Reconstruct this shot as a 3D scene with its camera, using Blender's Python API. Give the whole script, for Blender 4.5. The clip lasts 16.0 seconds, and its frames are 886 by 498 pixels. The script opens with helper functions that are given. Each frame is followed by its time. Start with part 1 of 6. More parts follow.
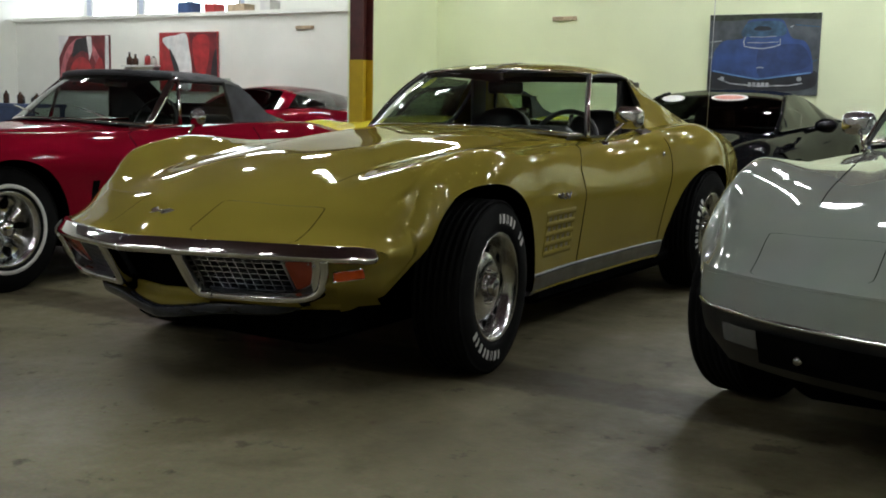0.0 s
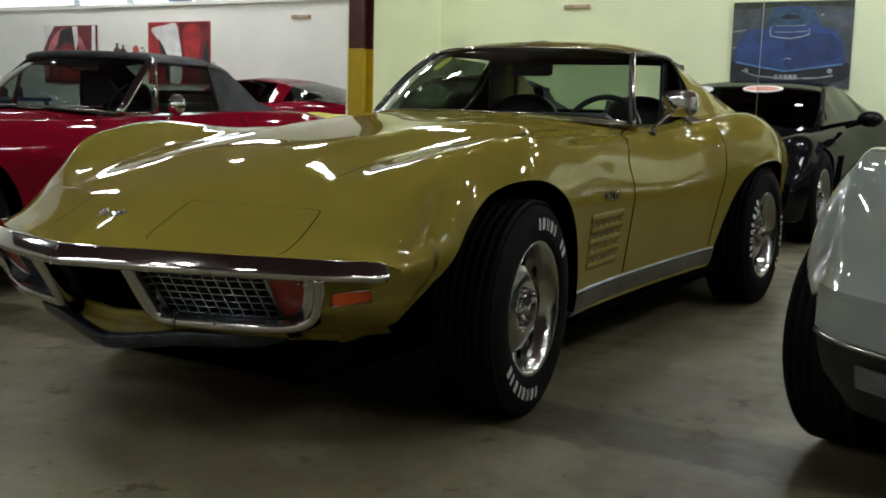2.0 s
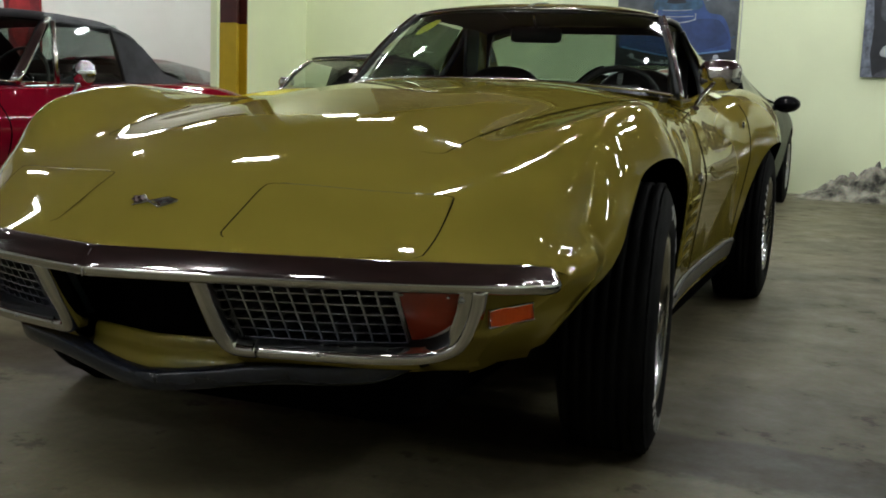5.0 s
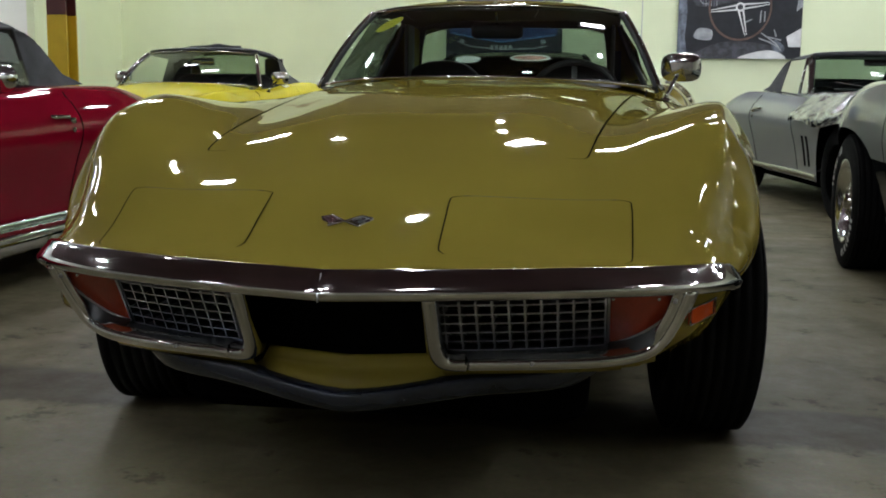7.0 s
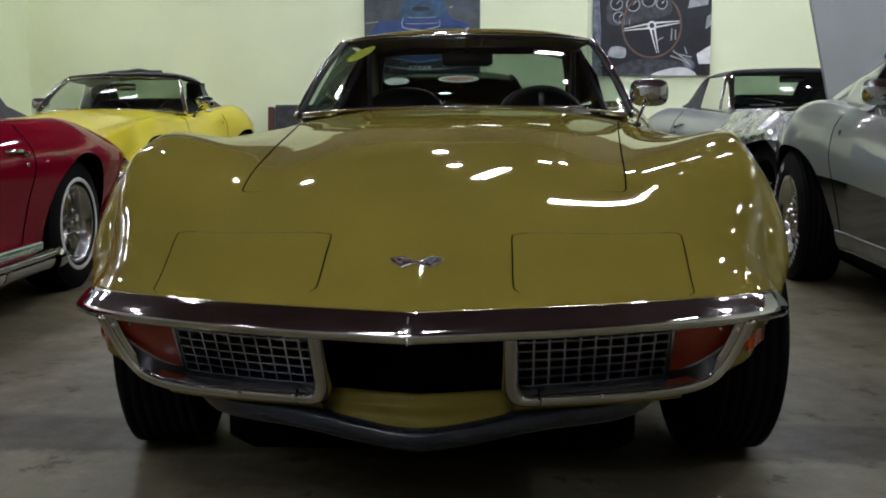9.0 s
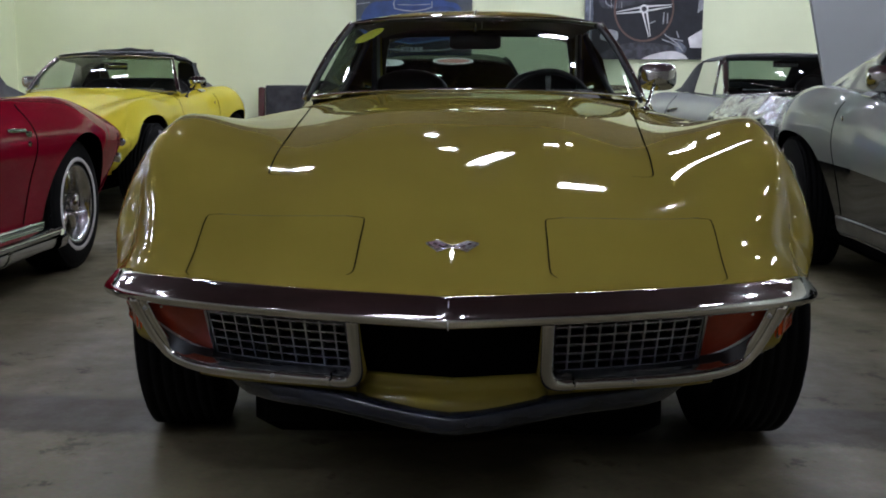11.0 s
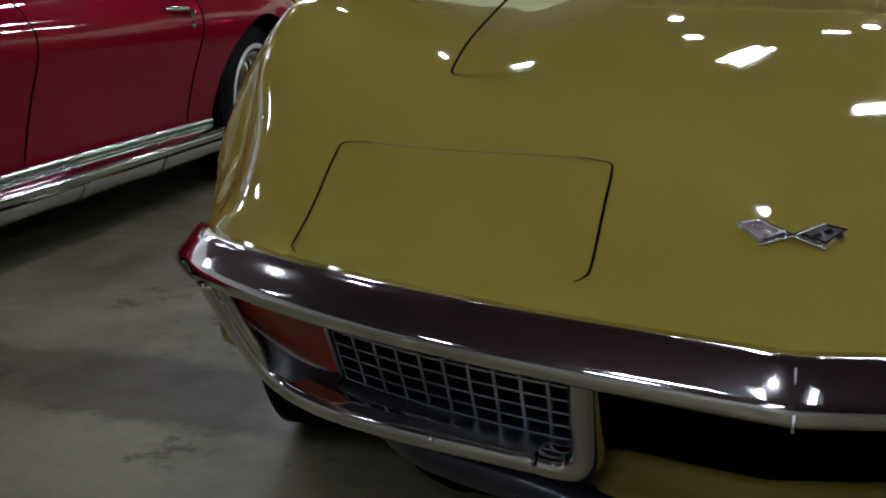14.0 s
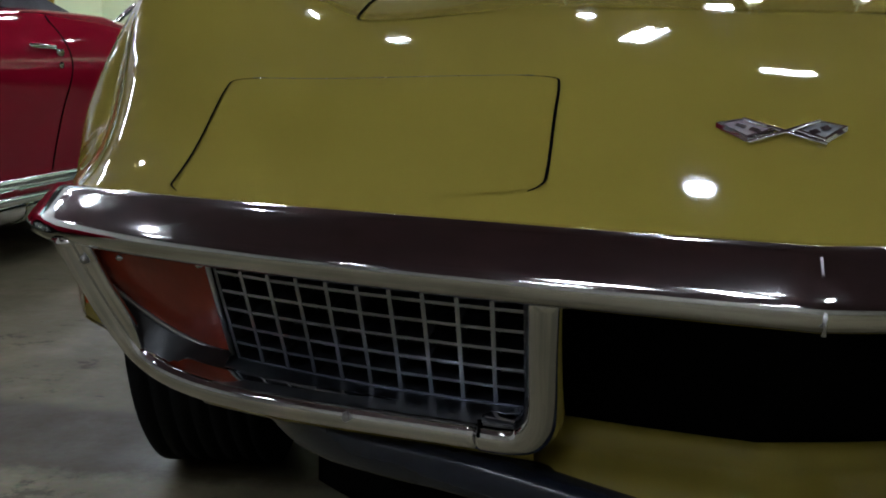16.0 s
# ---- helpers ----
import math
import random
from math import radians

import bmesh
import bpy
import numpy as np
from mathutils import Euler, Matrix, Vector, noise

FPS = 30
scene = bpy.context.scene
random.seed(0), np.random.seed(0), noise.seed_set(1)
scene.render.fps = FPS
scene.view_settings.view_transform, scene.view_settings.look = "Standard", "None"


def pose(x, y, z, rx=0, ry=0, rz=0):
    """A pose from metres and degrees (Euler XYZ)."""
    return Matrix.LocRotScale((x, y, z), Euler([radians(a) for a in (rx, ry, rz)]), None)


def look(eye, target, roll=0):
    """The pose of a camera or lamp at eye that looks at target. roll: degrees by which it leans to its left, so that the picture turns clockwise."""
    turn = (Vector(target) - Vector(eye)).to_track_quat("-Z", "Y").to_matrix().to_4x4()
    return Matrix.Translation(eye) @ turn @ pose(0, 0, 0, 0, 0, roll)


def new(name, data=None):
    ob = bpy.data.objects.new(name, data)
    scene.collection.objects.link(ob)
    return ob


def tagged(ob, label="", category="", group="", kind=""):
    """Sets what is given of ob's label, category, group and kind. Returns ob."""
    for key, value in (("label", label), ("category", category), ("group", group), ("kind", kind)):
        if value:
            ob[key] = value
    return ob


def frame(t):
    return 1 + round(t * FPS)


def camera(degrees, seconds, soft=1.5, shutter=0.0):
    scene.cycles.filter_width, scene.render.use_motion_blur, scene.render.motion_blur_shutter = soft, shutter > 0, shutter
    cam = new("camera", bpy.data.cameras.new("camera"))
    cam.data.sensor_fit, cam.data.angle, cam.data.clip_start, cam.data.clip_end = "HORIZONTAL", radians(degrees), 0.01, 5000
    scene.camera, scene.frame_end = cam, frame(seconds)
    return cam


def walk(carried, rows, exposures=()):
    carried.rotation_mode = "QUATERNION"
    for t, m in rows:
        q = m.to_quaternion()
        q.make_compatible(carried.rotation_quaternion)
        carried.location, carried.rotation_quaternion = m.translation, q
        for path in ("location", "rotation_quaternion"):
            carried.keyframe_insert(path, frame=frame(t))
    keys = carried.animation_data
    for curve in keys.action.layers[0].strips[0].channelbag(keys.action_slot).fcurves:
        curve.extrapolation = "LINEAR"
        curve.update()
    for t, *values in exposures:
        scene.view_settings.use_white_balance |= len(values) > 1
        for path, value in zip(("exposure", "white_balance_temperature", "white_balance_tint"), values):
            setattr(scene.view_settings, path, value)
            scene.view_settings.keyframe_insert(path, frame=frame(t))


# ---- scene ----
cam = camera(44.4, 16.0, soft=1.85)
PATH = [
    (0, (2.825, -2.511, 1.032), (1.778, -0.828, 0.764), 1.2),
    (0.5, (2.7, -2.361, 1.022), (1.666, -0.67, 0.751), 1.4),
    (1, (2.584, -2.182, 1.002), (1.554, -0.489, 0.731), 1.3),
    (1.5, (2.46, -2.017, 0.983), (1.428, -0.325, 0.712), 1.3),
    (2, (2.32, -1.863, 0.961), (1.278, -0.177, 0.691), 1.4),
    (2.5, (2.167, -1.746, 0.938), (1.125, -0.06, 0.668), 1.9),
    (3, (2.024, -1.609, 0.913), (0.967, 0.069, 0.651), 2.0),
    (3.5, (1.871, -1.526, 0.881), (0.84, 0.169, 0.631), 1.9),
    (4, (1.683, -1.576, 0.883), (0.766, 0.182, 0.624), 2.1),
    (4.5, (1.499, -1.6, 0.874), (0.698, 0.212, 0.605), 2.3),
    (5, (1.302, -1.578, 0.858), (0.573, 0.263, 0.581), 2.1),
    (7.5, (0.39, -1.873, 0.905), (0.144, 0.089, 0.609), 0.2),
    (8, (0.31, -1.875, 0.916), (0.107, 0.094, 0.63), -0.3),
    (8.5, (0.239, -1.89, 0.939), (0.088, 0.086, 0.67), -0.6),
    (11, (0.075, -1.902, 0.949), (-0.014, 0.073, 0.646), 0.2),
    (11.5, (0.068, -1.753, 0.944), (-0.088, 0.211, 0.598), 0.3),
    (12, (0.058, -1.565, 0.929), (-0.159, 0.387, 0.552), 0.7),
    (12.5, (0.036, -1.404, 0.925), (-0.196, 0.541, 0.521), 2.1),
    (12.8, (0.041, -1.273, 0.927), (-0.252, 0.645, 0.486), 1.6),
    (13, (0.030, -1.192, 0.938), (-0.357, 0.712, 0.459), 1.3),
    (13.2, (0.015, -1.134, 0.928), (-0.43, 0.758, 0.438), 1.1),
    (13.5, (-0.018, -1.051, 0.915), (-0.48, 0.829, 0.412), 0.8),
    (14, (-0.079, -0.898, 0.876), (-0.548, 0.982, 0.382), 0.8),
    (14.5, (-0.116, -0.793, 0.793), (-0.603, 1.099, 0.367), 0.8),
    (15, (-0.147, -0.747, 0.721), (-0.62, 1.165, 0.37), 2.1),
    (15.5, (-0.158, -0.727, 0.681), (-0.573, 1.204, 0.364), 2.0),
    (16, (-0.152, -0.737, 0.679), (-0.414, 1.219, 0.357), 1.3),
]
EXPOSURES = [(0, 0.05, 6500, 10), (3, 0.0, 6500, 10), (5, 0.05, 6500, 10), (7.5, 0.10, 6200, 14), (8.5, 0.04, 6150, 16), (11, -0.08, 5850, 22), (13.5, 0.02, 5780, 18), (15, 0.08, 5830, 17), (16, 0.14, 5800, 15)]
walk(cam, [(t, look(eye, target, roll)) for t, eye, target, roll in PATH], EXPOSURES)

# ---- world and lamps ----
world = bpy.data.worlds.new("world")
scene.world = world
world.use_nodes = True
world.node_tree.nodes["Background"].inputs[0].default_value = (0.75, 0.85, 1.0, 1)
world.node_tree.nodes["Background"].inputs[1].default_value = 0.6
LAMP = 111.0  # glow of the ceiling tubes


# ---- materials ----
def nodes_of(name):
    m = bpy.data.materials.new(name)
    m.use_nodes = True
    return m, m.node_tree, m.node_tree.nodes["Principled BSDF"]


def link(nt, a, b):
    nt.links.new(a, b)


def noise_node(nt, scale, detail=4.0, rough=0.55):
    co = nt.nodes.new("ShaderNodeTexCoord")
    n = nt.nodes.new("ShaderNodeTexNoise")
    n.inputs["Scale"].default_value, n.inputs["Detail"].default_value, n.inputs["Roughness"].default_value = scale, detail, rough
    link(nt, co.outputs["Object"], n.inputs["Vector"])
    return n


def ramp(nt, source, a, b, lo=0.35, hi=0.65):
    r = nt.nodes.new("ShaderNodeValToRGB")
    r.color_ramp.elements[0].position, r.color_ramp.elements[1].position = lo, hi
    r.color_ramp.elements[0].color, r.color_ramp.elements[1].color = (*a, 1), (*b, 1)
    link(nt, source, r.inputs[0])
    return r


def mix(nt, kind, fac, a, b):
    n = nt.nodes.new("ShaderNodeMix")
    n.data_type, n.blend_type = "RGBA", kind
    for socket, value in ((n.inputs[0], fac), (n.inputs[6], a), (n.inputs[7], b)):
        if isinstance(value, (int, float)):
            socket.default_value = value
        elif isinstance(value, tuple):
            socket.default_value = (*value, 1)
        else:
            link(nt, value, socket)
    return n.outputs[2]


def bump(nt, bsdf, height, strength, distance=0.01):
    b = nt.nodes.new("ShaderNodeBump")
    b.inputs["Strength"].default_value, b.inputs["Distance"].default_value = strength, distance
    link(nt, height, b.inputs["Height"])
    link(nt, b.outputs[0], bsdf.inputs["Normal"])


def plain(name, colour, rough=0.5, metal=0.0, coat=0.0, vary=0.12, scale=9.0, relief=0.0, fine=160.0, spec=0.5):
    """A surface with large soft variation, a fine grain and a little uneven gloss."""
    m, nt, p = nodes_of(name)
    big, small = noise_node(nt, scale), noise_node(nt, fine, 2)
    dark = tuple(c * (1 - vary) for c in colour)
    light = tuple(min(1, c * (1 + vary)) for c in colour)
    base = ramp(nt, big.outputs[0], dark, light)
    out = mix(nt, "OVERLAY", vary * 0.6, base.outputs[0], small.outputs[1])
    link(nt, base.outputs[0] if vary < 0.04 else out, p.inputs["Base Color"])
    p.inputs["Metallic"].default_value, p.inputs["Coat Weight"].default_value = metal, coat
    p.inputs["Coat Roughness"].default_value = 0.03
    p.inputs["Specular IOR Level"].default_value = spec
    r = nt.nodes.new("ShaderNodeMapRange")
    r.inputs["To Min"].default_value, r.inputs["To Max"].default_value = rough * 0.85, min(1, rough * 1.15)
    link(nt, small.outputs[0], r.inputs[0])
    link(nt, r.outputs[0], p.inputs["Roughness"])
    if relief:
        bump(nt, p, small.outputs[0], relief, 0.002)
    return m


def paint(name, colour, metal=0.0, rough=0.5, flake=0.15, coat=0.6):
    """Car paint: a flaked base under a clear coat, with the faint waves of an old glass-fibre body."""
    m, nt, p = nodes_of(name)
    grain, haze, wave = noise_node(nt, 900, 1), noise_node(nt, 3.0, 3), noise_node(nt, 5.0, 2, 0.4)
    a = mix(nt, "MIX", haze.outputs[0], tuple(c * 0.9 for c in colour), tuple(min(1, c * 1.08) for c in colour))
    link(nt, mix(nt, "OVERLAY", flake, a, grain.outputs[1]), p.inputs["Base Color"])
    p.inputs["Metallic"].default_value, p.inputs["Roughness"].default_value = metal, rough
    p.inputs["Coat Weight"].default_value, p.inputs["Coat Roughness"].default_value = coat, 0.03
    p.inputs["Coat IOR"].default_value = 1.42
    p.inputs["Specular IOR Level"].default_value = 0.0
    b = nt.nodes.new("ShaderNodeBump")
    b.inputs["Strength"].default_value, b.inputs["Distance"].default_value = 0.03, 0.02
    link(nt, wave.outputs[0], b.inputs["Height"])
    link(nt, b.outputs[0], p.inputs["Coat Normal"])
    return m


def two_tone(name, upper, lower, line):
    m, nt, p = nodes_of(name)
    co, sep = nt.nodes.new("ShaderNodeTexCoord"), nt.nodes.new("ShaderNodeSeparateXYZ")
    link(nt, co.outputs["Object"], sep.inputs[0])
    step = nt.nodes.new("ShaderNodeMath")
    step.operation = "GREATER_THAN"
    step.inputs[1].default_value = line
    slope = nt.nodes.new("ShaderNodeMath")
    slope.operation, slope.inputs[1].default_value = "MULTIPLY_ADD", -0.045
    link(nt, sep.outputs[1], slope.inputs[0])
    link(nt, sep.outputs[2], slope.inputs[2])
    link(nt, slope.outputs[0], step.inputs[0])
    haze = noise_node(nt, 4.0, 3)
    c = mix(nt, "MIX", step.outputs[0], lower, upper)
    link(nt, mix(nt, "OVERLAY", 0.12, c, haze.outputs[1]), p.inputs["Base Color"])
    p.inputs["Metallic"].default_value, p.inputs["Roughness"].default_value = 0.0, 0.5
    p.inputs["Specular IOR Level"].default_value = 0.0
    p.inputs["Coat Weight"].default_value, p.inputs["Coat Roughness"].default_value = 1.0, 0.03
    return m


def clear(name, tint, gloss=1.45):
    """Thin window glass: see-through with a mirror-like skin."""
    m, nt, p = nodes_of(name)
    nt.nodes.remove(p)
    t, g, f, s = (nt.nodes.new("ShaderNode" + k) for k in ("BsdfTransparent", "BsdfGlossy", "Fresnel", "MixShader"))
    t.inputs[0].default_value = (*tint, 1)
    g.inputs["Roughness"].default_value = 0.02
    f.inputs[0].default_value = gloss
    link(nt, f.outputs[0], s.inputs[0])
    link(nt, t.outputs[0], s.inputs[1])
    link(nt, g.outputs[0], s.inputs[2])
    link(nt, s.outputs[0], nt.nodes["Material Output"].inputs[0])
    return m


def glow(name, colour, strength):
    m, nt, p = nodes_of(name)
    p.inputs["Base Color"].default_value = (*colour, 1)
    p.inputs["Emission Color"].default_value = (*colour, 1)
    p.inputs["Emission Strength"].default_value = strength
    return m


GOLD = paint("gold_paint", (0.205, 0.161, 0.0265), 0.0, 0.5, 0.12, 0.75)
RED = paint("red_paint", (0.185, 0.003, 0.014), 0.0, 0.5, 0.06)
YELLOW = paint("yellow_paint", (0.57, 0.49, 0.035), 0.0, 0.5, 0.06)
SILVER = paint("silver_paint", (0.32, 0.335, 0.34), 0.35, 0.35, 0.2, 1.0)
BLACK = paint("black_paint", (0.005, 0.005, 0.006), 0.0, 0.5, 0.1, 0.3)
GREY_TWO = two_tone("silver_over_charcoal", (0.220, 0.240, 0.215), (0.009, 0.0095, 0.0095), 0.440)
CHARCOAL = plain("charcoal_plastic", (0.007, 0.0075, 0.008), 0.45, coat=0.1, vary=0.15)
HAZE = plain("clouded_lens", (0.075, 0.078, 0.074), 0.25, vary=0.2, fine=70, relief=0.5)
CHROME = plain("chrome", (0.62, 0.61, 0.60), 0.07, 1.0, vary=0.03, fine=60)
BRIGHT = plain("polished_aluminium", (0.60, 0.60, 0.58), 0.17, 1.0, vary=0.06, fine=220)
GRILLE = plain("grille_metal", (0.45, 0.47, 0.53), 0.38, 1.0, vary=0.15)
DULL = plain("dull_metal", (0.42, 0.42, 0.43), 0.35, 1.0, vary=0.12)
RUBBER = plain("tyre_rubber", (0.0045, 0.0045, 0.0045), 0.8, vary=0.25, relief=0.25, fine=260, spec=0.08)
WHITE = plain("white_rubber", (0.55, 0.54, 0.50), 0.7, vary=0.1)
# Vent panel: the shade between the louvres is put into a darker gold.
VENT_SHADE = plain("shaded_gold_vent", (0.085, 0.066, 0.012), 0.6, vary=0.3)
TRIM = plain("black_trim", (0.014, 0.014, 0.015), 0.5, vary=0.25, relief=0.15)
# Near-black, no gloss: the shade inside gaps and openings is put into this colour.
DARK = plain("gap_and_shade_black", (0.003, 0.003, 0.003), 0.95, vary=0.3, spec=0.0)
SILL = plain("worn_sill_aluminium", (0.23, 0.23, 0.22), 0.33, 1.0, vary=0.15, fine=200)
SHELF = plain("dulled_chrome_shelf", (0.42, 0.44, 0.48), 0.30, 1.0, vary=0.12)
DAM = plain("air_dam_plastic", (0.014, 0.017, 0.026), 0.24, vary=0.25, relief=0.1)
LEATHER = plain("black_vinyl", (0.018, 0.017, 0.017), 0.45, vary=0.3, relief=0.5, fine=320)
FABRIC = plain("black_top_fabric", (0.045, 0.047, 0.052), 0.85, vary=0.25, relief=0.8, fine=420)
AMBER = plain("orange_lens", (0.55, 0.075, 0.012), 0.12, coat=0.6, vary=0.1, fine=90, relief=0.4)
REDLENS = plain("red_lens", (0.25, 0.030, 0.012), 0.2, coat=0.25, vary=0.12, fine=90, relief=0.4)
GLASS = clear("window_glass", (0.50, 0.58, 0.53))
DOORGLASS = clear("grey_door_glass", (0.42, 0.45, 0.46), 1.6)
DIMGLASS = clear("smoked_door_glass", (0.20, 0.23, 0.21), 1.35)
MIRROR = plain("mirror_glass", (0.75, 0.76, 0.76), 0.03, 1.0, vary=0.02)


# ---- mesh helpers ----
def part(name, verts, faces, material, parent=None, label="", smooth=True, category="", kind="", group=""):
    """Links one mesh object, from vertices and faces, under its thing."""
    me = bpy.data.meshes.new(name)
    me.from_pydata([tuple(map(float, v)) for v in verts], [], faces)
    if smooth:
        me.polygons.foreach_set("use_smooth", [True] * len(me.polygons))
    for m in material if isinstance(material, (list, tuple)) else (material,):
        me.materials.append(m)
    ob = new(name, me)
    if parent:
        ob.parent = parent
    return tagged(ob, label, category, group, kind)


def joined(*pieces):
    verts, faces = [], []
    for v, f in pieces:
        n = len(verts)
        verts += [tuple(p) for p in v]
        faces += [tuple(i + n for i in q) for q in f]
    return verts, faces


def grid(rows, closed=False, flip=False):
    """Quads over rows of points; closed joins each row's end to its start."""
    n, verts, faces = len(rows[0]), [p for r in rows for p in r], []
    for a in range(len(rows) - 1):
        for b in range(n if closed else n - 1):
            c = (b + 1) % n
            q = (a * n + b, a * n + c, (a + 1) * n + c, (a + 1) * n + b)
            faces.append(q[::-1] if flip else q)
    return verts, faces


def box(x0, x1, y0, y1, z0, z1, r=0.0):
    """A box with chamfered edges."""
    r = min(r, (x1 - x0) * 0.45, (y1 - y0) * 0.45, (z1 - z0) * 0.45)
    if r <= 0:
        v = [(x, y, z) for z in (z0, z1) for y in (y0, y1) for x in (x0, x1)]
        return v, [(0, 2, 3, 1), (4, 5, 7, 6), (0, 1, 5, 4), (2, 6, 7, 3), (0, 4, 6, 2), (1, 3, 7, 5)]
    def ring(z, d):
        a, b, c, e = x0 + d, x1 - d, y0 + d, y1 - d
        return [(a + r, c, z), (b - r, c, z), (b, c + r, z), (b, e - r, z), (b - r, e, z), (a + r, e, z), (a, e - r, z), (a, c + r, z)]
    rows = [ring(z0, r), ring(z0 + r, 0), ring(z1 - r, 0), ring(z1, r)]
    v, f = grid(rows, True)
    return v, f + [tuple(range(7, -1, -1)), tuple(range(24, 32))]


def moved(piece, m):
    return [tuple(m @ Vector(p)) for p in piece[0]], piece[1]


def lathe(profile, n=40, axis="x", at=(0, 0, 0)):
    """Turns (along, radius) pairs round an axis."""
    rows = []
    for a, r in profile:
        row = []
        for k in range(n):
            c, s = r * math.cos(2 * math.pi * k / n), r * math.sin(2 * math.pi * k / n)
            p = (a, c, s) if axis == "x" else (c, a, s) if axis == "y" else (c, s, a)
            row.append((p[0] + at[0], p[1] + at[1], p[2] + at[2]))
        rows.append(row)
    return grid(rows, True)


def sweep(path, profile, closed=True, ends=True, up=(0, 0, 1), taper=()):
    """Carries a profile of (out, up) pairs along a path; out is to the path's right; taper shrinks it towards both ends."""
    rows, up = [], Vector(up)
    pts = [Vector(p) for p in path]
    for k, p in enumerate(pts):
        d = (pts[min(k + 1, len(pts) - 1)] - pts[max(k - 1, 0)]).normalized()
        side = d.cross(up).normalized()
        top = side.cross(d).normalized()
        q = taper[min(k, len(pts) - 1 - k)] if min(k, len(pts) - 1 - k) < len(taper) else 1.0
        rows.append([tuple(p + side * a * q + top * b * q) for a, b in profile])
    v, f = grid(rows, closed)
    n = len(profile)
    if ends and closed:
        f = f + [tuple(range(n - 1, -1, -1)), tuple(range(len(v) - n, len(v)))]
    return v, f


def tube(path, r, n=10):
    return sweep(path, [(r * math.cos(2 * math.pi * k / n), r * math.sin(2 * math.pi * k / n)) for k in range(n)])


def rounded(points, steps=8):
    """A smooth curve through the points."""
    pts, out = [Vector(p) for p in points], []
    for k in range(len(pts) - 1):
        a, b, c, d = pts[max(k - 1, 0)], pts[k], pts[k + 1], pts[min(k + 2, len(pts) - 1)]
        for j in range(steps):
            t = j / steps
            out.append(0.5 * (2 * b + (c - a) * t + (2 * a - 5 * b + 4 * c - d) * t * t + (3 * b - a - 3 * c + d) * t ** 3))
    return [tuple(p) for p in out + [pts[-1]]]


def thing(name, label, category, m, group=""):
    ob = new(name)
    ob.matrix_world = m
    ob.empty_display_size = 0.2
    return tagged(ob, label, category, group)


def ease(t):
    t = min(1.0, max(0.0, t))
    return t * t * (3 - 2 * t)


# ---- car bodies as lofted sections ----
def arch(*points):
    """The edge of a wheel opening, from its front foot over the top to its rear foot."""
    return [(y, z) for y, z, _ in rounded([(y, z, 0) for y, z in points], 6)]


def round_arch(y, z, r, n=48):
    return [(y - r * math.cos(math.pi * k / n), z + r * math.sin(math.pi * k / n)) for k in range(n + 1)]



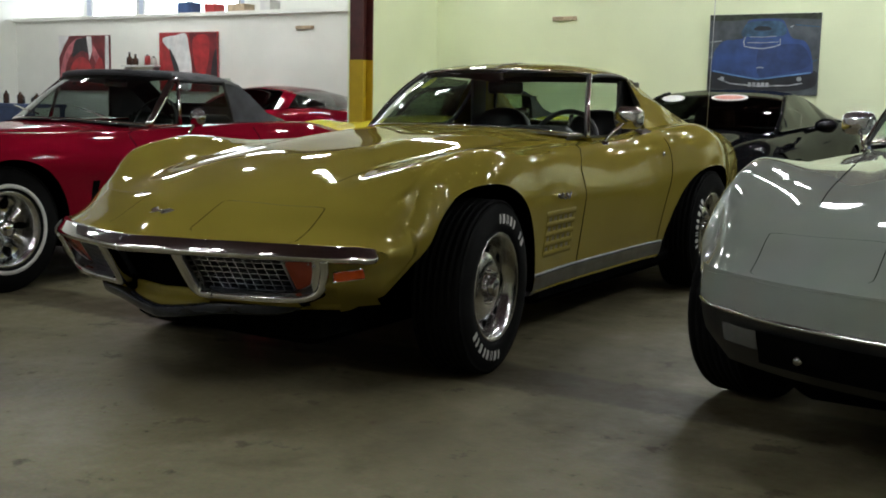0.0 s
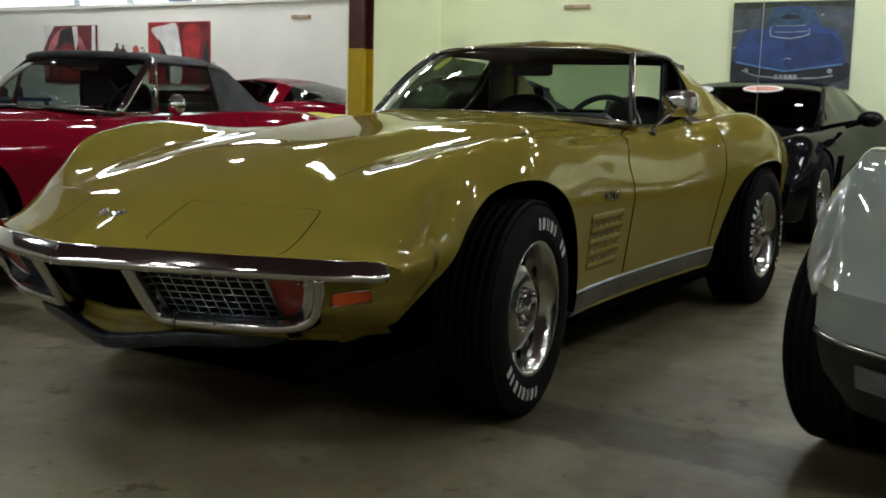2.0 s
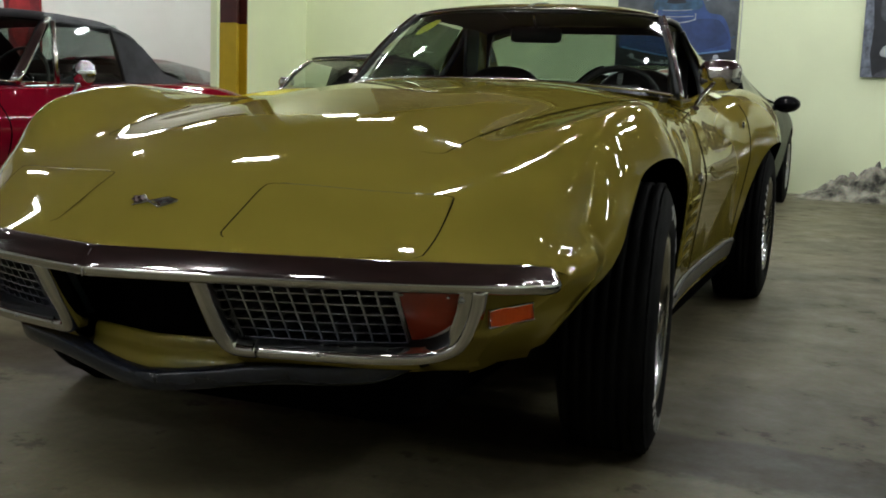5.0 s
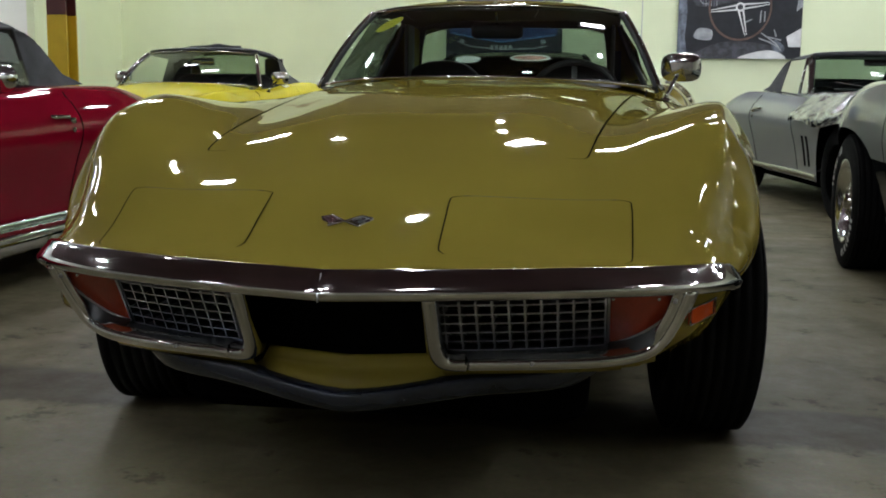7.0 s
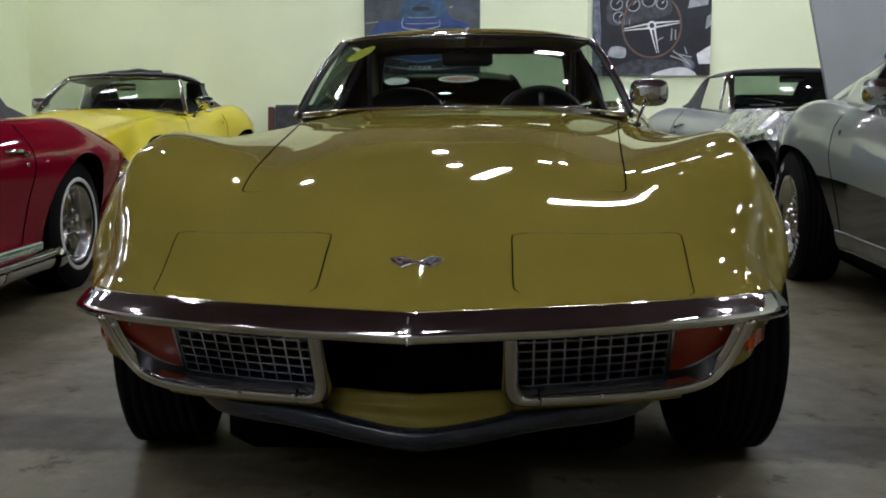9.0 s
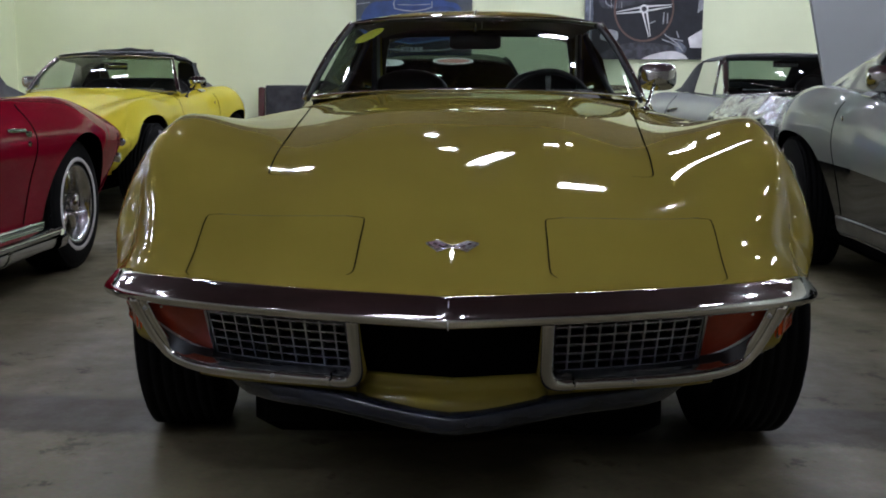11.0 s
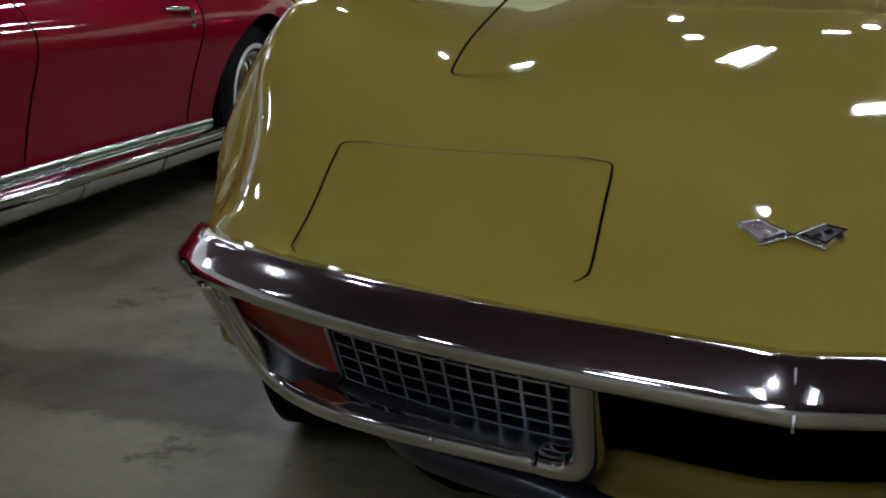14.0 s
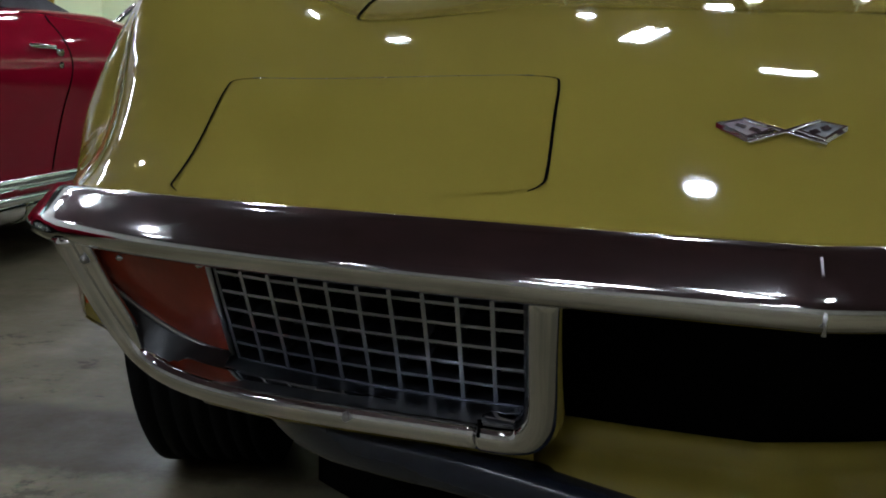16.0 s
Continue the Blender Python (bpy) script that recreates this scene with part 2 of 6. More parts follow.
class Loft:
    """Half sections of nine points (x, z) from the middle line down to the sill, at stations along the car."""

    def __init__(self, table, bow=(0.0, 0.0), fade=0.7, rake=0.0):
        self.s = np.array([r[0] for r in table])
        self.p = np.array([np.reshape(r[1:], (9, 2)) for r in table])
        d = np.zeros_like(self.p)
        h = np.diff(self.s)[:, None, None]
        m = np.diff(self.p, axis=0) / h
        d[1:-1] = np.where(m[1:] * m[:-1] > 0, 2 * m[1:] * m[:-1] / (m[1:] + m[:-1] + 1e-12), 0)
        d[0], d[-1] = m[0], m[-1]
        self.d, self.bow_k, self.fade_end, self.kept, self.rake = d, bow, fade, {}, rake

    def curve(self, s):
        key = round(float(s), 5)
        if key not in self.kept:
            k = int(np.clip(np.searchsorted(self.s, s) - 1, 0, len(self.s) - 2))
            h = self.s[k + 1] - self.s[k]
            t = (s - self.s[k]) / h
            p = (self.p[k] * (2 * t ** 3 - 3 * t ** 2 + 1) + self.d[k] * h * (t ** 3 - 2 * t ** 2 + t)
                 + self.p[k + 1] * (3 * t ** 2 - 2 * t ** 3) + self.d[k + 1] * h * (t ** 3 - t ** 2))
            a = np.vstack([[(-p[1][0], p[1][1])], p, [2 * p[-1] - p[-2]]])
            out = []
            for j in range(1, 9):
                for u in np.arange(8) / 8:
                    out.append(0.5 * (2 * a[j] + (a[j + 1] - a[j - 1]) * u + (2 * a[j - 1] - 5 * a[j] + 4 * a[j + 1] - a[j + 2]) * u * u
                                      + (3 * a[j] - a[j - 1] - 3 * a[j + 1] + a[j + 2]) * u ** 3))
            self.kept[key] = np.array(out + [p[-1]])
        return self.kept[key]

    def y(self, x, s, z=1.0):
        x = min(abs(x), 0.757)
        back = self.rake * (0.25 * max(0.0, 0.52 - z) + 6.5 * max(0.0, 0.42 - z)) * (1 - ease((x - 0.64) / 0.11))
        corner = self.bow_k[2] * max(0.0, min(x, 0.757) - 0.66) ** 2 if len(self.bow_k) > 2 else 0.0
        if self.rake:
            corner += 13.0 * max(0.0, min(x, 0.702) - 0.648) ** 2 * (1 - ease((z - 0.44) / 0.10))
        return s + (self.bow_k[0] * x + self.bow_k[1] * x ** 3 + corner + back) * (1 - ease(s / self.fade_end))

    def top(self, x, s, lift=0.0):
        c = self.curve(s)[:36]
        return (x, self.y(x, s), float(np.interp(abs(x), c[:, 0], c[:, 1])) + lift)

    def side(self, z, s, out=0.0, hand=1):
        c = self.curve(s)[36:]
        x = float(np.interp(-z, -c[:, 1], c[:, 0])) + out
        return (hand * x, self.y(x, s, z), z)

    def shell(self, stations, arches, hole=None):
        """The skin with its wheel arches cut, the linings of the arches, and faces left out where hole(x, y) says so."""
        rows, lips = [], [[] for _ in arches]
        for s in stations:
            c = self.curve(s)
            top, low = c[:33], c[32:]
            cut = low[-1][1]
            for k, line in enumerate(arches):
                px, pz = [p[0] for p in line], [p[1] for p in line]
                zc, above = float(low[-1][1]), 0.80
                wide = lambda z: float(np.interp(-z, -low[:, 1], low[:, 0]))  # noqa: E731
                if np.interp(self.y(wide(zc), s, zc), px, pz, left=-1, right=-1) > zc:
                    for _ in range(16):
                        mid = (zc + above) / 2
                        if np.interp(self.y(wide(mid), s, mid), px, pz, left=-1, right=-1) > mid:
                            zc = mid
                        else:
                            above = mid
                if zc > low[-1][1] + 1e-4:
                    cut = zc
                    lips[k].append(s)
            zs = low[:, 1]
            n = int(np.searchsorted(-zs, -cut))
            if n < len(low):
                e = (zs[n - 1] - cut) / max(1e-6, zs[n - 1] - zs[n])
                low = np.vstack([low[:n], low[n - 1] + (low[n] - low[n - 1]) * e])
            length = np.r_[0, np.cumsum(np.hypot(*np.diff(low, axis=0).T))]
            t = np.linspace(0, length[-1], 26)
            low = np.c_[np.interp(t, length, low[:, 0]), np.interp(t, length, low[:, 1])]
            half = np.vstack([top[:-1], low])
            half = [(x, self.y(x, s, z), z) for x, z in half]
            rows.append([(-x, y, z) for x, y, z in half[:0:-1]] + half)
        verts, faces = grid(rows)
        if hole:
            def inside(q):
                x, y = (sum(verts[i][k] for i in q) / 4 for k in (0, 1))
                return hole(x, y)
            faces = [q for q in faces if not inside(q)]
        wells = []
        at = {float(s): r for s, r in zip(stations, rows)}
        for lip in lips:
            for end in (0, -1):
                edge = [at[float(s)][end] for s in lip]
                hand = 1 if end else -1
                steps = [edge] + [[(hand * max(0.46, abs(x) - d), y, z + g) for x, y, z in edge] for d, g in ((0.012, -0.001), (0.03, 0.014), (0.42, 0.015))]
                wells.append(grid(steps, flip=end == 0))
        return (verts, faces), wells


def stations_for(table, arches, step=0.035, extra=()):
    s0, s1 = table[0][0], table[-1][0]
    out = set(np.round(np.arange(s0, s1, step), 4)) | {s1} | set(extra)
    for line in arches:
        for y, z in line:
            out.add(round(y, 5))
    kept = [s0]
    for v in sorted(v for v in out if s0 < v <= s1):
        if v - kept[-1] > 0.005:
            kept.append(v)
    kept[-1] = s1
    return kept


def patch(loft, corners, radius=0.18, lift=0.0015, rings=14, segs=72, scale=(0.0, 1.0), skirt=0.003):
    """A rounded panel that lies on a loft; corners are (x, s) pairs in order round it."""
    ring = []
    for k in range(segs):
        a = 2 * math.pi * k / segs
        c, s = math.cos(a), math.sin(a)
        n = 2 / radius
        d = (abs(c) ** n + abs(s) ** n) ** (-1 / n)
        ring.append((c * d, s * d))
    def at(u, v, up):
        u, v = (u + 1) / 2, (v + 1) / 2
        (a, b, c, d) = corners
        x = (a[0] * (1 - u) + b[0] * u) * (1 - v) + (d[0] * (1 - u) + c[0] * u) * v
        s = (a[1] * (1 - u) + b[1] * u) * (1 - v) + (d[1] * (1 - u) + c[1] * u) * v
        return loft.top(x, s, up)
    rows = [[at(u * q, v * q, lift) for u, v in ring] for q in np.linspace(max(0.02, scale[0]), scale[1], rings)]
    if skirt:
        rows.append([at(u * scale[1], v * scale[1], lift - skirt) for u, v in ring])
    return grid(rows, True)


# ---- wheels ----
TYRE_R, TYRE_W = 0.335, 0.225
kept_wheels = {}


def wheel_meshes(kind):
    if kind in kept_wheels:
        return kept_wheels[kind]
    w, R, rim = TYRE_W / 2, TYRE_R, 0.205 if kind == "slot" else 0.198
    prof = [(-w * 0.55, rim - 0.01), (-w * 0.9, rim + 0.01), (-w, rim + 0.06), (-w * 0.93, R - 0.03), (-w * 0.8, R - 0.008)]
    for k in range(7):
        a = -w * 0.74 + k * w * 1.48 / 6
        prof += [(a - 0.011, R), (a + 0.006, R), (a + 0.007, R - 0.008), (a + 0.012, R - 0.008)]
    prof += [(w * 0.8, R - 0.008), (w * 0.9, R - 0.022), (w * 0.955, R - 0.04), (w, rim + 0.065), (w * 1.005, rim + 0.05), (w * 0.98, rim + 0.022), (w * 0.9, rim + 0.006), (w * 0.6, rim - 0.01)]
    tyre = lathe(prof, 64)
    lip = [(-w * 0.5, rim - 0.012), (w * 0.55, rim - 0.012), (w * 0.82, rim - 0.004), (w * 0.9, rim + 0.007), (w * 0.94, rim + 0.004), (w * 0.9, rim - 0.008), (w * 0.62, rim - 0.022), (w * 0.3, rim - 0.034)]
    rimv = lathe(lip, 64)
    face, holes, nuts = [], [], []
    count = {"slot": 8, "rally": 5, "modern": 5}[kind]
    if kind == "slot":
        # a dished face; near-black ovals laid on it carry the shade of its slots
        face.append(lathe([(w * 0.3, rim - 0.034), (w * 0.36, 0.155), (w * 0.56, 0.125), (w * 0.66, 0.09), (w * 0.66, 0.06), (w * 0.60, 0.05), (w * 0.6, 0.0005)], 64))
        for k in range(count):
            a = 2 * math.pi * (k + 0.5) / count
            rr = []
            for q in (0.0, 0.6, 1.0):
                rr.append([(w * 0.40 + 0.012 + 0.004 * (1 - q) - (0.0 if q else 0.004), 0.022 * q * math.cos(t), 0.142 + 0.021 * q * math.sin(t)) for t in np.linspace(0, 2 * math.pi, 15)[:-1]])
            holes.append(moved(grid(rr, True, True), Matrix.Rotation(a, 4, "X")))
    else:
        face.append(lathe([(w * 0.3, rim - 0.034), (w * 0.22, 0.14), (w * 0.25, 0.07), (w * 0.4, 0.055), (w * 0.4, 0.0005)], 48))
        for k in range(count):
            spoke = [(0.055, w * 0.55, 0.024), (0.10, w * 0.60, 0.026), (0.145, w * 0.52, 0.032), (0.175, w * 0.42, 0.040)]
            rows = [[(x - 0.02, -h, r), (x, -h * 0.7, r), (x + 0.006, 0, r), (x, h * 0.7, r), (x - 0.02, h, r)] for r, x, h in spoke]
            face.append(moved(grid(rows), Matrix.Rotation(2 * math.pi * k / count, 4, "X")))
        for k in range(count):
            rr = [[(w * 0.30 + 0.004, 0.020 * q * math.cos(t), 0.135 + 0.03 * q * math.sin(t)) for t in np.linspace(0, 2 * math.pi, 13)[:-1]] for q in (0.02, 1.0)]
            holes.append(moved(grid(rr, True, True), Matrix.Rotation(2 * math.pi * (k + 0.5) / count, 4, "X")))
    for k in range(5):
        nuts.append(moved(lathe([(w * 0.58, 0.012), (w * 0.74, 0.011), (w * 0.78, 0.007), (w * 0.78, 0.0005)], 6, at=(0, 0, 0.062)), Matrix.Rotation(2 * math.pi * k / 5, 4, "X")))
    cap = lathe([(w * 0.6, 0.042), (w * 0.86, 0.040), (w * 0.93, 0.032), (w * 0.95, 0.0005)], 32)
    ring = lathe([(w * 1.0, rim + 0.043), (w * 1.022, rim + 0.040), (w * 1.018, rim + 0.024), (w * 0.985, rim + 0.022)], 64)
    # raised marks on the sidewall: plain white blocks where the maker's lettering stands
    marks = []
    if kind == "slot":
        for start, n in ((0.30, 8), (3.45, 8)):
            for k in range(n):
                if start < 1 and k == 5:
                    continue
                a = start + k * 0.142
                r0, r1, h = rim + 0.040, rim + 0.076, 0.0105
                rows = []
                for r in (r0, (r0 + r1) / 2, r1):
                    x = float(np.interp(r, [rim + 0.022, rim + 0.05, rim + 0.065, R - 0.04], [w * 0.98, w * 1.005, w, w * 0.955]))
                    rows.append([(x + 0.0022, t, r) for t in (-h, -h * 0.35)] + [(x + 0.0022, t, r) for t in (h * 0.35, h)])
                v, f = grid(rows)
                f = [q for i, q in enumerate(f) if (i + k) % 3 or k % 2]
                marks.append(moved((v, f), Matrix.Rotation(-a, 4, "X")))
    kept_wheels[kind] = tyre, joined(rimv, *face), holes, nuts, cap, ring, marks
    return kept_wheels[kind]


kept_data = {}


def wheel(car, kind, x, y, steer=0.0, size=1.0, white=False, rim_material=None):
    """One road wheel with its outer face away from the car's middle line."""
    tyre, rim, holes, nuts, cap, ring, marks = wheel_meshes(kind)
    hand = 0 if x > 0 else 180
    spin = random.uniform(0, 360) if y > 2.0 else 20
    m = pose(x, y, TYRE_R * size, 0, 0, steer) @ pose(0, 0, 0, 0, 0, hand) @ pose(0, 0, 0, spin) @ Matrix.Scale(size, 4)
    key = (kind, rim_material)
    if key not in kept_data:
        def data(name, piece, mat):
            me = bpy.data.meshes.new(name)
            me.from_pydata(piece[0], [], piece[1])
            me.polygons.foreach_set("use_smooth", [True] * len(me.polygons))
            me.materials.append(mat)
            return me
        kept_data[key] = {"wheel": [data("wheel", rim, rim_material or BRIGHT)], "tyre": [data("tyre", tyre, RUBBER)], "slot": [data("slot", q, DARK) for q in holes],
                          "lug_nut": [data("lug_nut", q, CHROME) for q in nuts], "cap": [data("cap", cap, CHROME)], "whitewall": [data("whitewall", ring, WHITE)],
                          "raised_mark": [data("raised_mark", q, WHITE) for q in marks]}
    d = kept_data[key]
    hub = new("wheel", d["wheel"][0])
    hub.parent, hub.matrix_local = car, m
    for name in ("tyre", "slot", "lug_nut", "cap") + (("whitewall",) if white else ("raised_mark",)):
        for me in d[name]:
            new(name, me).parent = hub
    return hub


# ---- the room ----
WALL_Y, PIER_X, LEFT_X, RIGHT_X, FRONT_Y, CEIL, LOFT = 10.2, -5.25, -14.2, 9.0, -9.0, 5.0, 2.7


def concrete():
    m, nt, p = nodes_of("worn_concrete")
    big, mid, fine, spot = noise_node(nt, 0.42, 6, 0.6), noise_node(nt, 1.1, 11, 0.68), noise_node(nt, 70, 3, 0.6), noise_node(nt, 4.2, 8, 0.7)
    speck, scuff = noise_node(nt, 17, 5, 0.65), noise_node(nt, 2.3, 10, 0.75)
    a = ramp(nt, big.outputs[0], (0.144, 0.126, 0.074), (0.182, 0.163, 0.097), 0.38, 0.62)
    b = ramp(nt, mid.outputs[0], (0.66, 0.64, 0.60), (1.0, 1.0, 1.0), 0.45, 0.54)
    c = mix(nt, "MULTIPLY", 0.9, a.outputs[0], b.outputs[0])
    d = ramp(nt, spot.outputs[0], (1.0, 1.0, 1.0), (0.42, 0.40, 0.37), 0.60, 0.64)
    c = mix(nt, "MULTIPLY", 0.85, c, d.outputs[0])
    e = ramp(nt, speck.outputs[0], (1.0, 1.0, 1.0), (0.40, 0.38, 0.35), 0.66, 0.69)
    c = mix(nt, "MULTIPLY", 0.8, c, e.outputs[0])
    g = ramp(nt, scuff.outputs[0], (0.0, 0.0, 0.0), (0.26, 0.24, 0.19), 0.57, 0.72)
    c = mix(nt, "SCREEN", 0.30, c, g.outputs[0])
    # an old dark strip across the floor with ragged edges
    co, sep = nt.nodes.new("ShaderNodeTexCoord"), nt.nodes.new("ShaderNodeSeparateXYZ")
    link(nt, co.outputs["Object"], sep.inputs[0])
    wob = nt.nodes.new("ShaderNodeMath")
    wob.operation = "MULTIPLY_ADD"
    wob.inputs[1].default_value = 0.25
    link(nt, spot.outputs[0], wob.inputs[0])
    link(nt, sep.outputs[1], wob.inputs[2])
    off = nt.nodes.new("ShaderNodeMath")
    off.operation, off.inputs[1].default_value = "SUBTRACT", 1.20
    link(nt, wob.outputs[0], off.inputs[0])
    far = nt.nodes.new("ShaderNodeMath")
    far.operation = "ABSOLUTE"
    link(nt, off.outputs[0], far.inputs[0])
    band = ramp(nt, far.outputs[0], (0.40, 0.37, 0.33), (1.0, 1.0, 1.0), 0.14, 0.19)
    c = mix(nt, "MULTIPLY", 0.95, c, band.outputs[0])
    link(nt, mix(nt, "OVERLAY", 0.25, c, fine.outputs[1]), p.inputs["Base Color"])
    r = nt.nodes.new("ShaderNodeMapRange")
    r.inputs["From Min"].default_value, r.inputs["From Max"].default_value = 0.3, 0.7
    r.inputs["To Min"].default_value, r.inputs["To Max"].default_value = 0.36, 0.70
    p.inputs["Specular IOR Level"].default_value = 0.30
    link(nt, spot.outputs[0], r.inputs[0])
    link(nt, r.outputs[0], p.inputs["Roughness"])
    bump(nt, p, speck.outputs[0], 0.10, 0.004)
    return m


CONCRETE = concrete()
STAIN = plain("old_oil_stain", (0.075, 0.066, 0.052), 0.35, vary=0.45, scale=6, relief=0.1)
CREAM = plain("pale_green_wall_paint", (0.735, 0.79, 0.535), 0.6, vary=0.05, scale=0.7, relief=0.15, fine=60)
PLASTER = plain("white_wall_paint", (0.78, 0.785, 0.73), 0.65, vary=0.06, scale=0.7, relief=0.15, fine=60)
# Unseen ceiling; its dark maroon is set for what paint and chrome mirror.
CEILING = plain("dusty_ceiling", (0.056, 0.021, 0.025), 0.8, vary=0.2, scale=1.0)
# Unseen right wall, toned for the light it sends back onto the flanks.
BOUNCE_WALL = plain("pale_bounce_wall", (0.66, 0.68, 0.55), 0.65, vary=0.06, scale=0.7, relief=0.15, fine=60)
# Unseen front wall: its grey sets how much light returns to the noses.
FRONT_GREY = plain("front_wall_grey", (0.44, 0.42, 0.38), 0.75, vary=0.2, scale=0.8, relief=0.2, fine=40)
LOFT_DARK = plain("bare_dusty_wall", (0.16, 0.13, 0.10), 0.8, vary=0.25, scale=0.8, relief=0.2, fine=40)
MAROON = plain("maroon_paint", (0.055, 0.010, 0.010), 0.4, vary=0.2)
POSTYELLOW = plain("yellow_post_paint", (0.46, 0.31, 0.015), 0.4, vary=0.05)
WOOD = plain("pale_wood", (0.40, 0.31, 0.20), 0.55, vary=0.25, scale=14)
TUBE = glow("lamp_tube", (0.955, 1.0, 1.0), LAMP * 1.13)
# Front tubes glow less so the shade under the noses stays deep.
FRONT_TUBE = glow("dimmed_front_tube", (0.955, 1.0, 1.0), LAMP * 0.70)
BAY = glow("bay_lamp_lens", (0.955, 1.0, 1.0), LAMP * 3.0)
HOUSING = plain("white_enamel", (0.6, 0.6, 0.58), 0.4, vary=0.05)
PANE = glow("daylight_pane", (0.86, 0.93, 1.0), 9.0)

part("floor", *box(LEFT_X, RIGHT_X, FRONT_Y, WALL_Y, -0.15, 0.0), CONCRETE, None, "worn grey-brown concrete floor with stains", False, "floor", "structure")
part("wall_back", *box(PIER_X, RIGHT_X, WALL_Y, WALL_Y + 0.2, 0, LOFT), CREAM, None, "pale yellow-green painted back wall", False, "wall", "structure")
part("wall_pier", *box(PIER_X - 0.08, PIER_X, 8.3, WALL_Y + 1.6, 0, CEIL), CREAM, None, "pale painted pier wall beside the post", False, "wall", "structure")
part("wall_far", *box(LEFT_X, PIER_X - 0.08, WALL_Y, WALL_Y + 0.2, 0, 2.29), PLASTER, None, "white painted far wall with a ledge", False, "wall", "structure")
part("wall_left", *box(LEFT_X - 0.2, LEFT_X, FRONT_Y, WALL_Y + 1.6, 0, CEIL), PLASTER, None, "white painted side wall", False, "wall", "structure")
part("wall_right", *box(RIGHT_X, RIGHT_X + 0.2, FRONT_Y, WALL_Y + 1.6, 0, CEIL), BOUNCE_WALL, None, "plain pale side wall", False, "wall", "structure")
part("wall_front", *box(LEFT_X, RIGHT_X, FRONT_Y - 0.2, FRONT_Y, 0, CEIL), FRONT_GREY, None, "bare dusty wall behind the camera", False, "wall", "structure")
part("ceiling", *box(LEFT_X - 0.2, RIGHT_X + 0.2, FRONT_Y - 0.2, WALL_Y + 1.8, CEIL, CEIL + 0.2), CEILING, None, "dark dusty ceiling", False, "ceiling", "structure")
part("ledge", *box(LEFT_X, PIER_X - 0.08, WALL_Y - 0.06, WALL_Y + 1.6, 2.29, 2.35), PLASTER, None, "white ledge on top of the low wall", False, "trim", "structure")
part("wall_upper", *joined(box(LEFT_X, PIER_X - 0.08, WALL_Y + 1.6, WALL_Y + 1.8, 2.35, 2.45), box(-10.2, PIER_X - 0.08, WALL_Y + 1.6, WALL_Y + 1.8, 2.45, CEIL), box(LEFT_X, -10.2, WALL_Y + 1.6, WALL_Y + 1.8, 3.60, CEIL)), PLASTER, None, "white wall set back above the ledge", False, "wall", "structure")
# Unseen upper part, set back and darkened so the hoods mirror less wall.
part("loft_floor", *box(PIER_X, RIGHT_X, WALL_Y - 0.04, WALL_Y + 1.6, LOFT, LOFT + 0.08), CREAM, None, "pale edge of the loft on top of the back wall", False, "trim", "structure")
part("loft_wall", *box(PIER_X, RIGHT_X + 0.2, WALL_Y + 1.6, WALL_Y + 1.8, LOFT, CEIL), LOFT_DARK, None, "bare dusty wall at the back of the loft", False, "wall", "structure")

post = thing("steel_post", "steel building post, maroon above and yellow below", "post", pose(-4.50, 7.45, 0))
part("upper_shaft", *joined(box(-0.092, 0.092, -0.095, -0.08, 1.48, CEIL), box(-0.092, 0.092, 0.08, 0.095, 1.48, CEIL), box(-0.008, 0.008, -0.08, 0.08, 1.48, CEIL)), MAROON, post, "maroon painted upper part", False)
part("lower_shaft", *joined(box(-0.094, 0.094, -0.097, -0.08, 0.0, 1.48), box(-0.094, 0.094, 0.08, 0.097, 0.0, 1.48), box(-0.010, 0.010, -0.08, 0.08, 0.0, 1.48)), POSTYELLOW, post, "yellow painted lower part", False)


def strip_lamp(x, y, length=0.9, turn=0):
    lamp = thing("strip_lamp", "twin-tube strip lamp hung out of view below the ceiling", "lamp", pose(x, y, 4.2, 0, 0, turn), "strip lamps")
    h = length / 2
    part("housing", *joined(box(-h, h, -0.12, 0.12, 0.03, 0.09, 0.01), box(-h + 0.2, -h + 0.22, -0.01, 0.01, 0.09, CEIL - 4.2), box(h - 0.22, h - 0.2, -0.01, 0.01, 0.09, CEIL - 4.2)), HOUSING, lamp, "white enamelled reflector", False)
    for d in (-0.06, 0.06):
        part("tube", *lathe([(-h + 0.03, 0.002), (-h + 0.03, 0.019), (h - 0.03, 0.019), (h - 0.03, 0.002)], 10, "x", (0, d, 0)), FRONT_TUBE if y < -1 else TUBE, lamp, "glowing tube")


def bay_lamp(x, y):
    lamp = thing("bay_lamp", "round metal bay lamp hung out of view below the ceiling", "lamp", pose(x, y, 4.2), "bay lamps")
    part("shade", *lathe([(0.0, 0.10), (0.08, 0.09), (0.16, 0.07), (0.26, 0.05), (0.26, 0.002)], 24, "z"), DULL, lamp, "grey metal shade")
    part("rod", *lathe([(0.30, 0.012), (CEIL - 4.2, 0.012)], 8, "z"), DULL, lamp)
    part("lens", *lathe([(0.02, 0.075), (-0.005, 0.055), (-0.012, 0.002)], 24, "z"), BAY, lamp, "glowing lens")


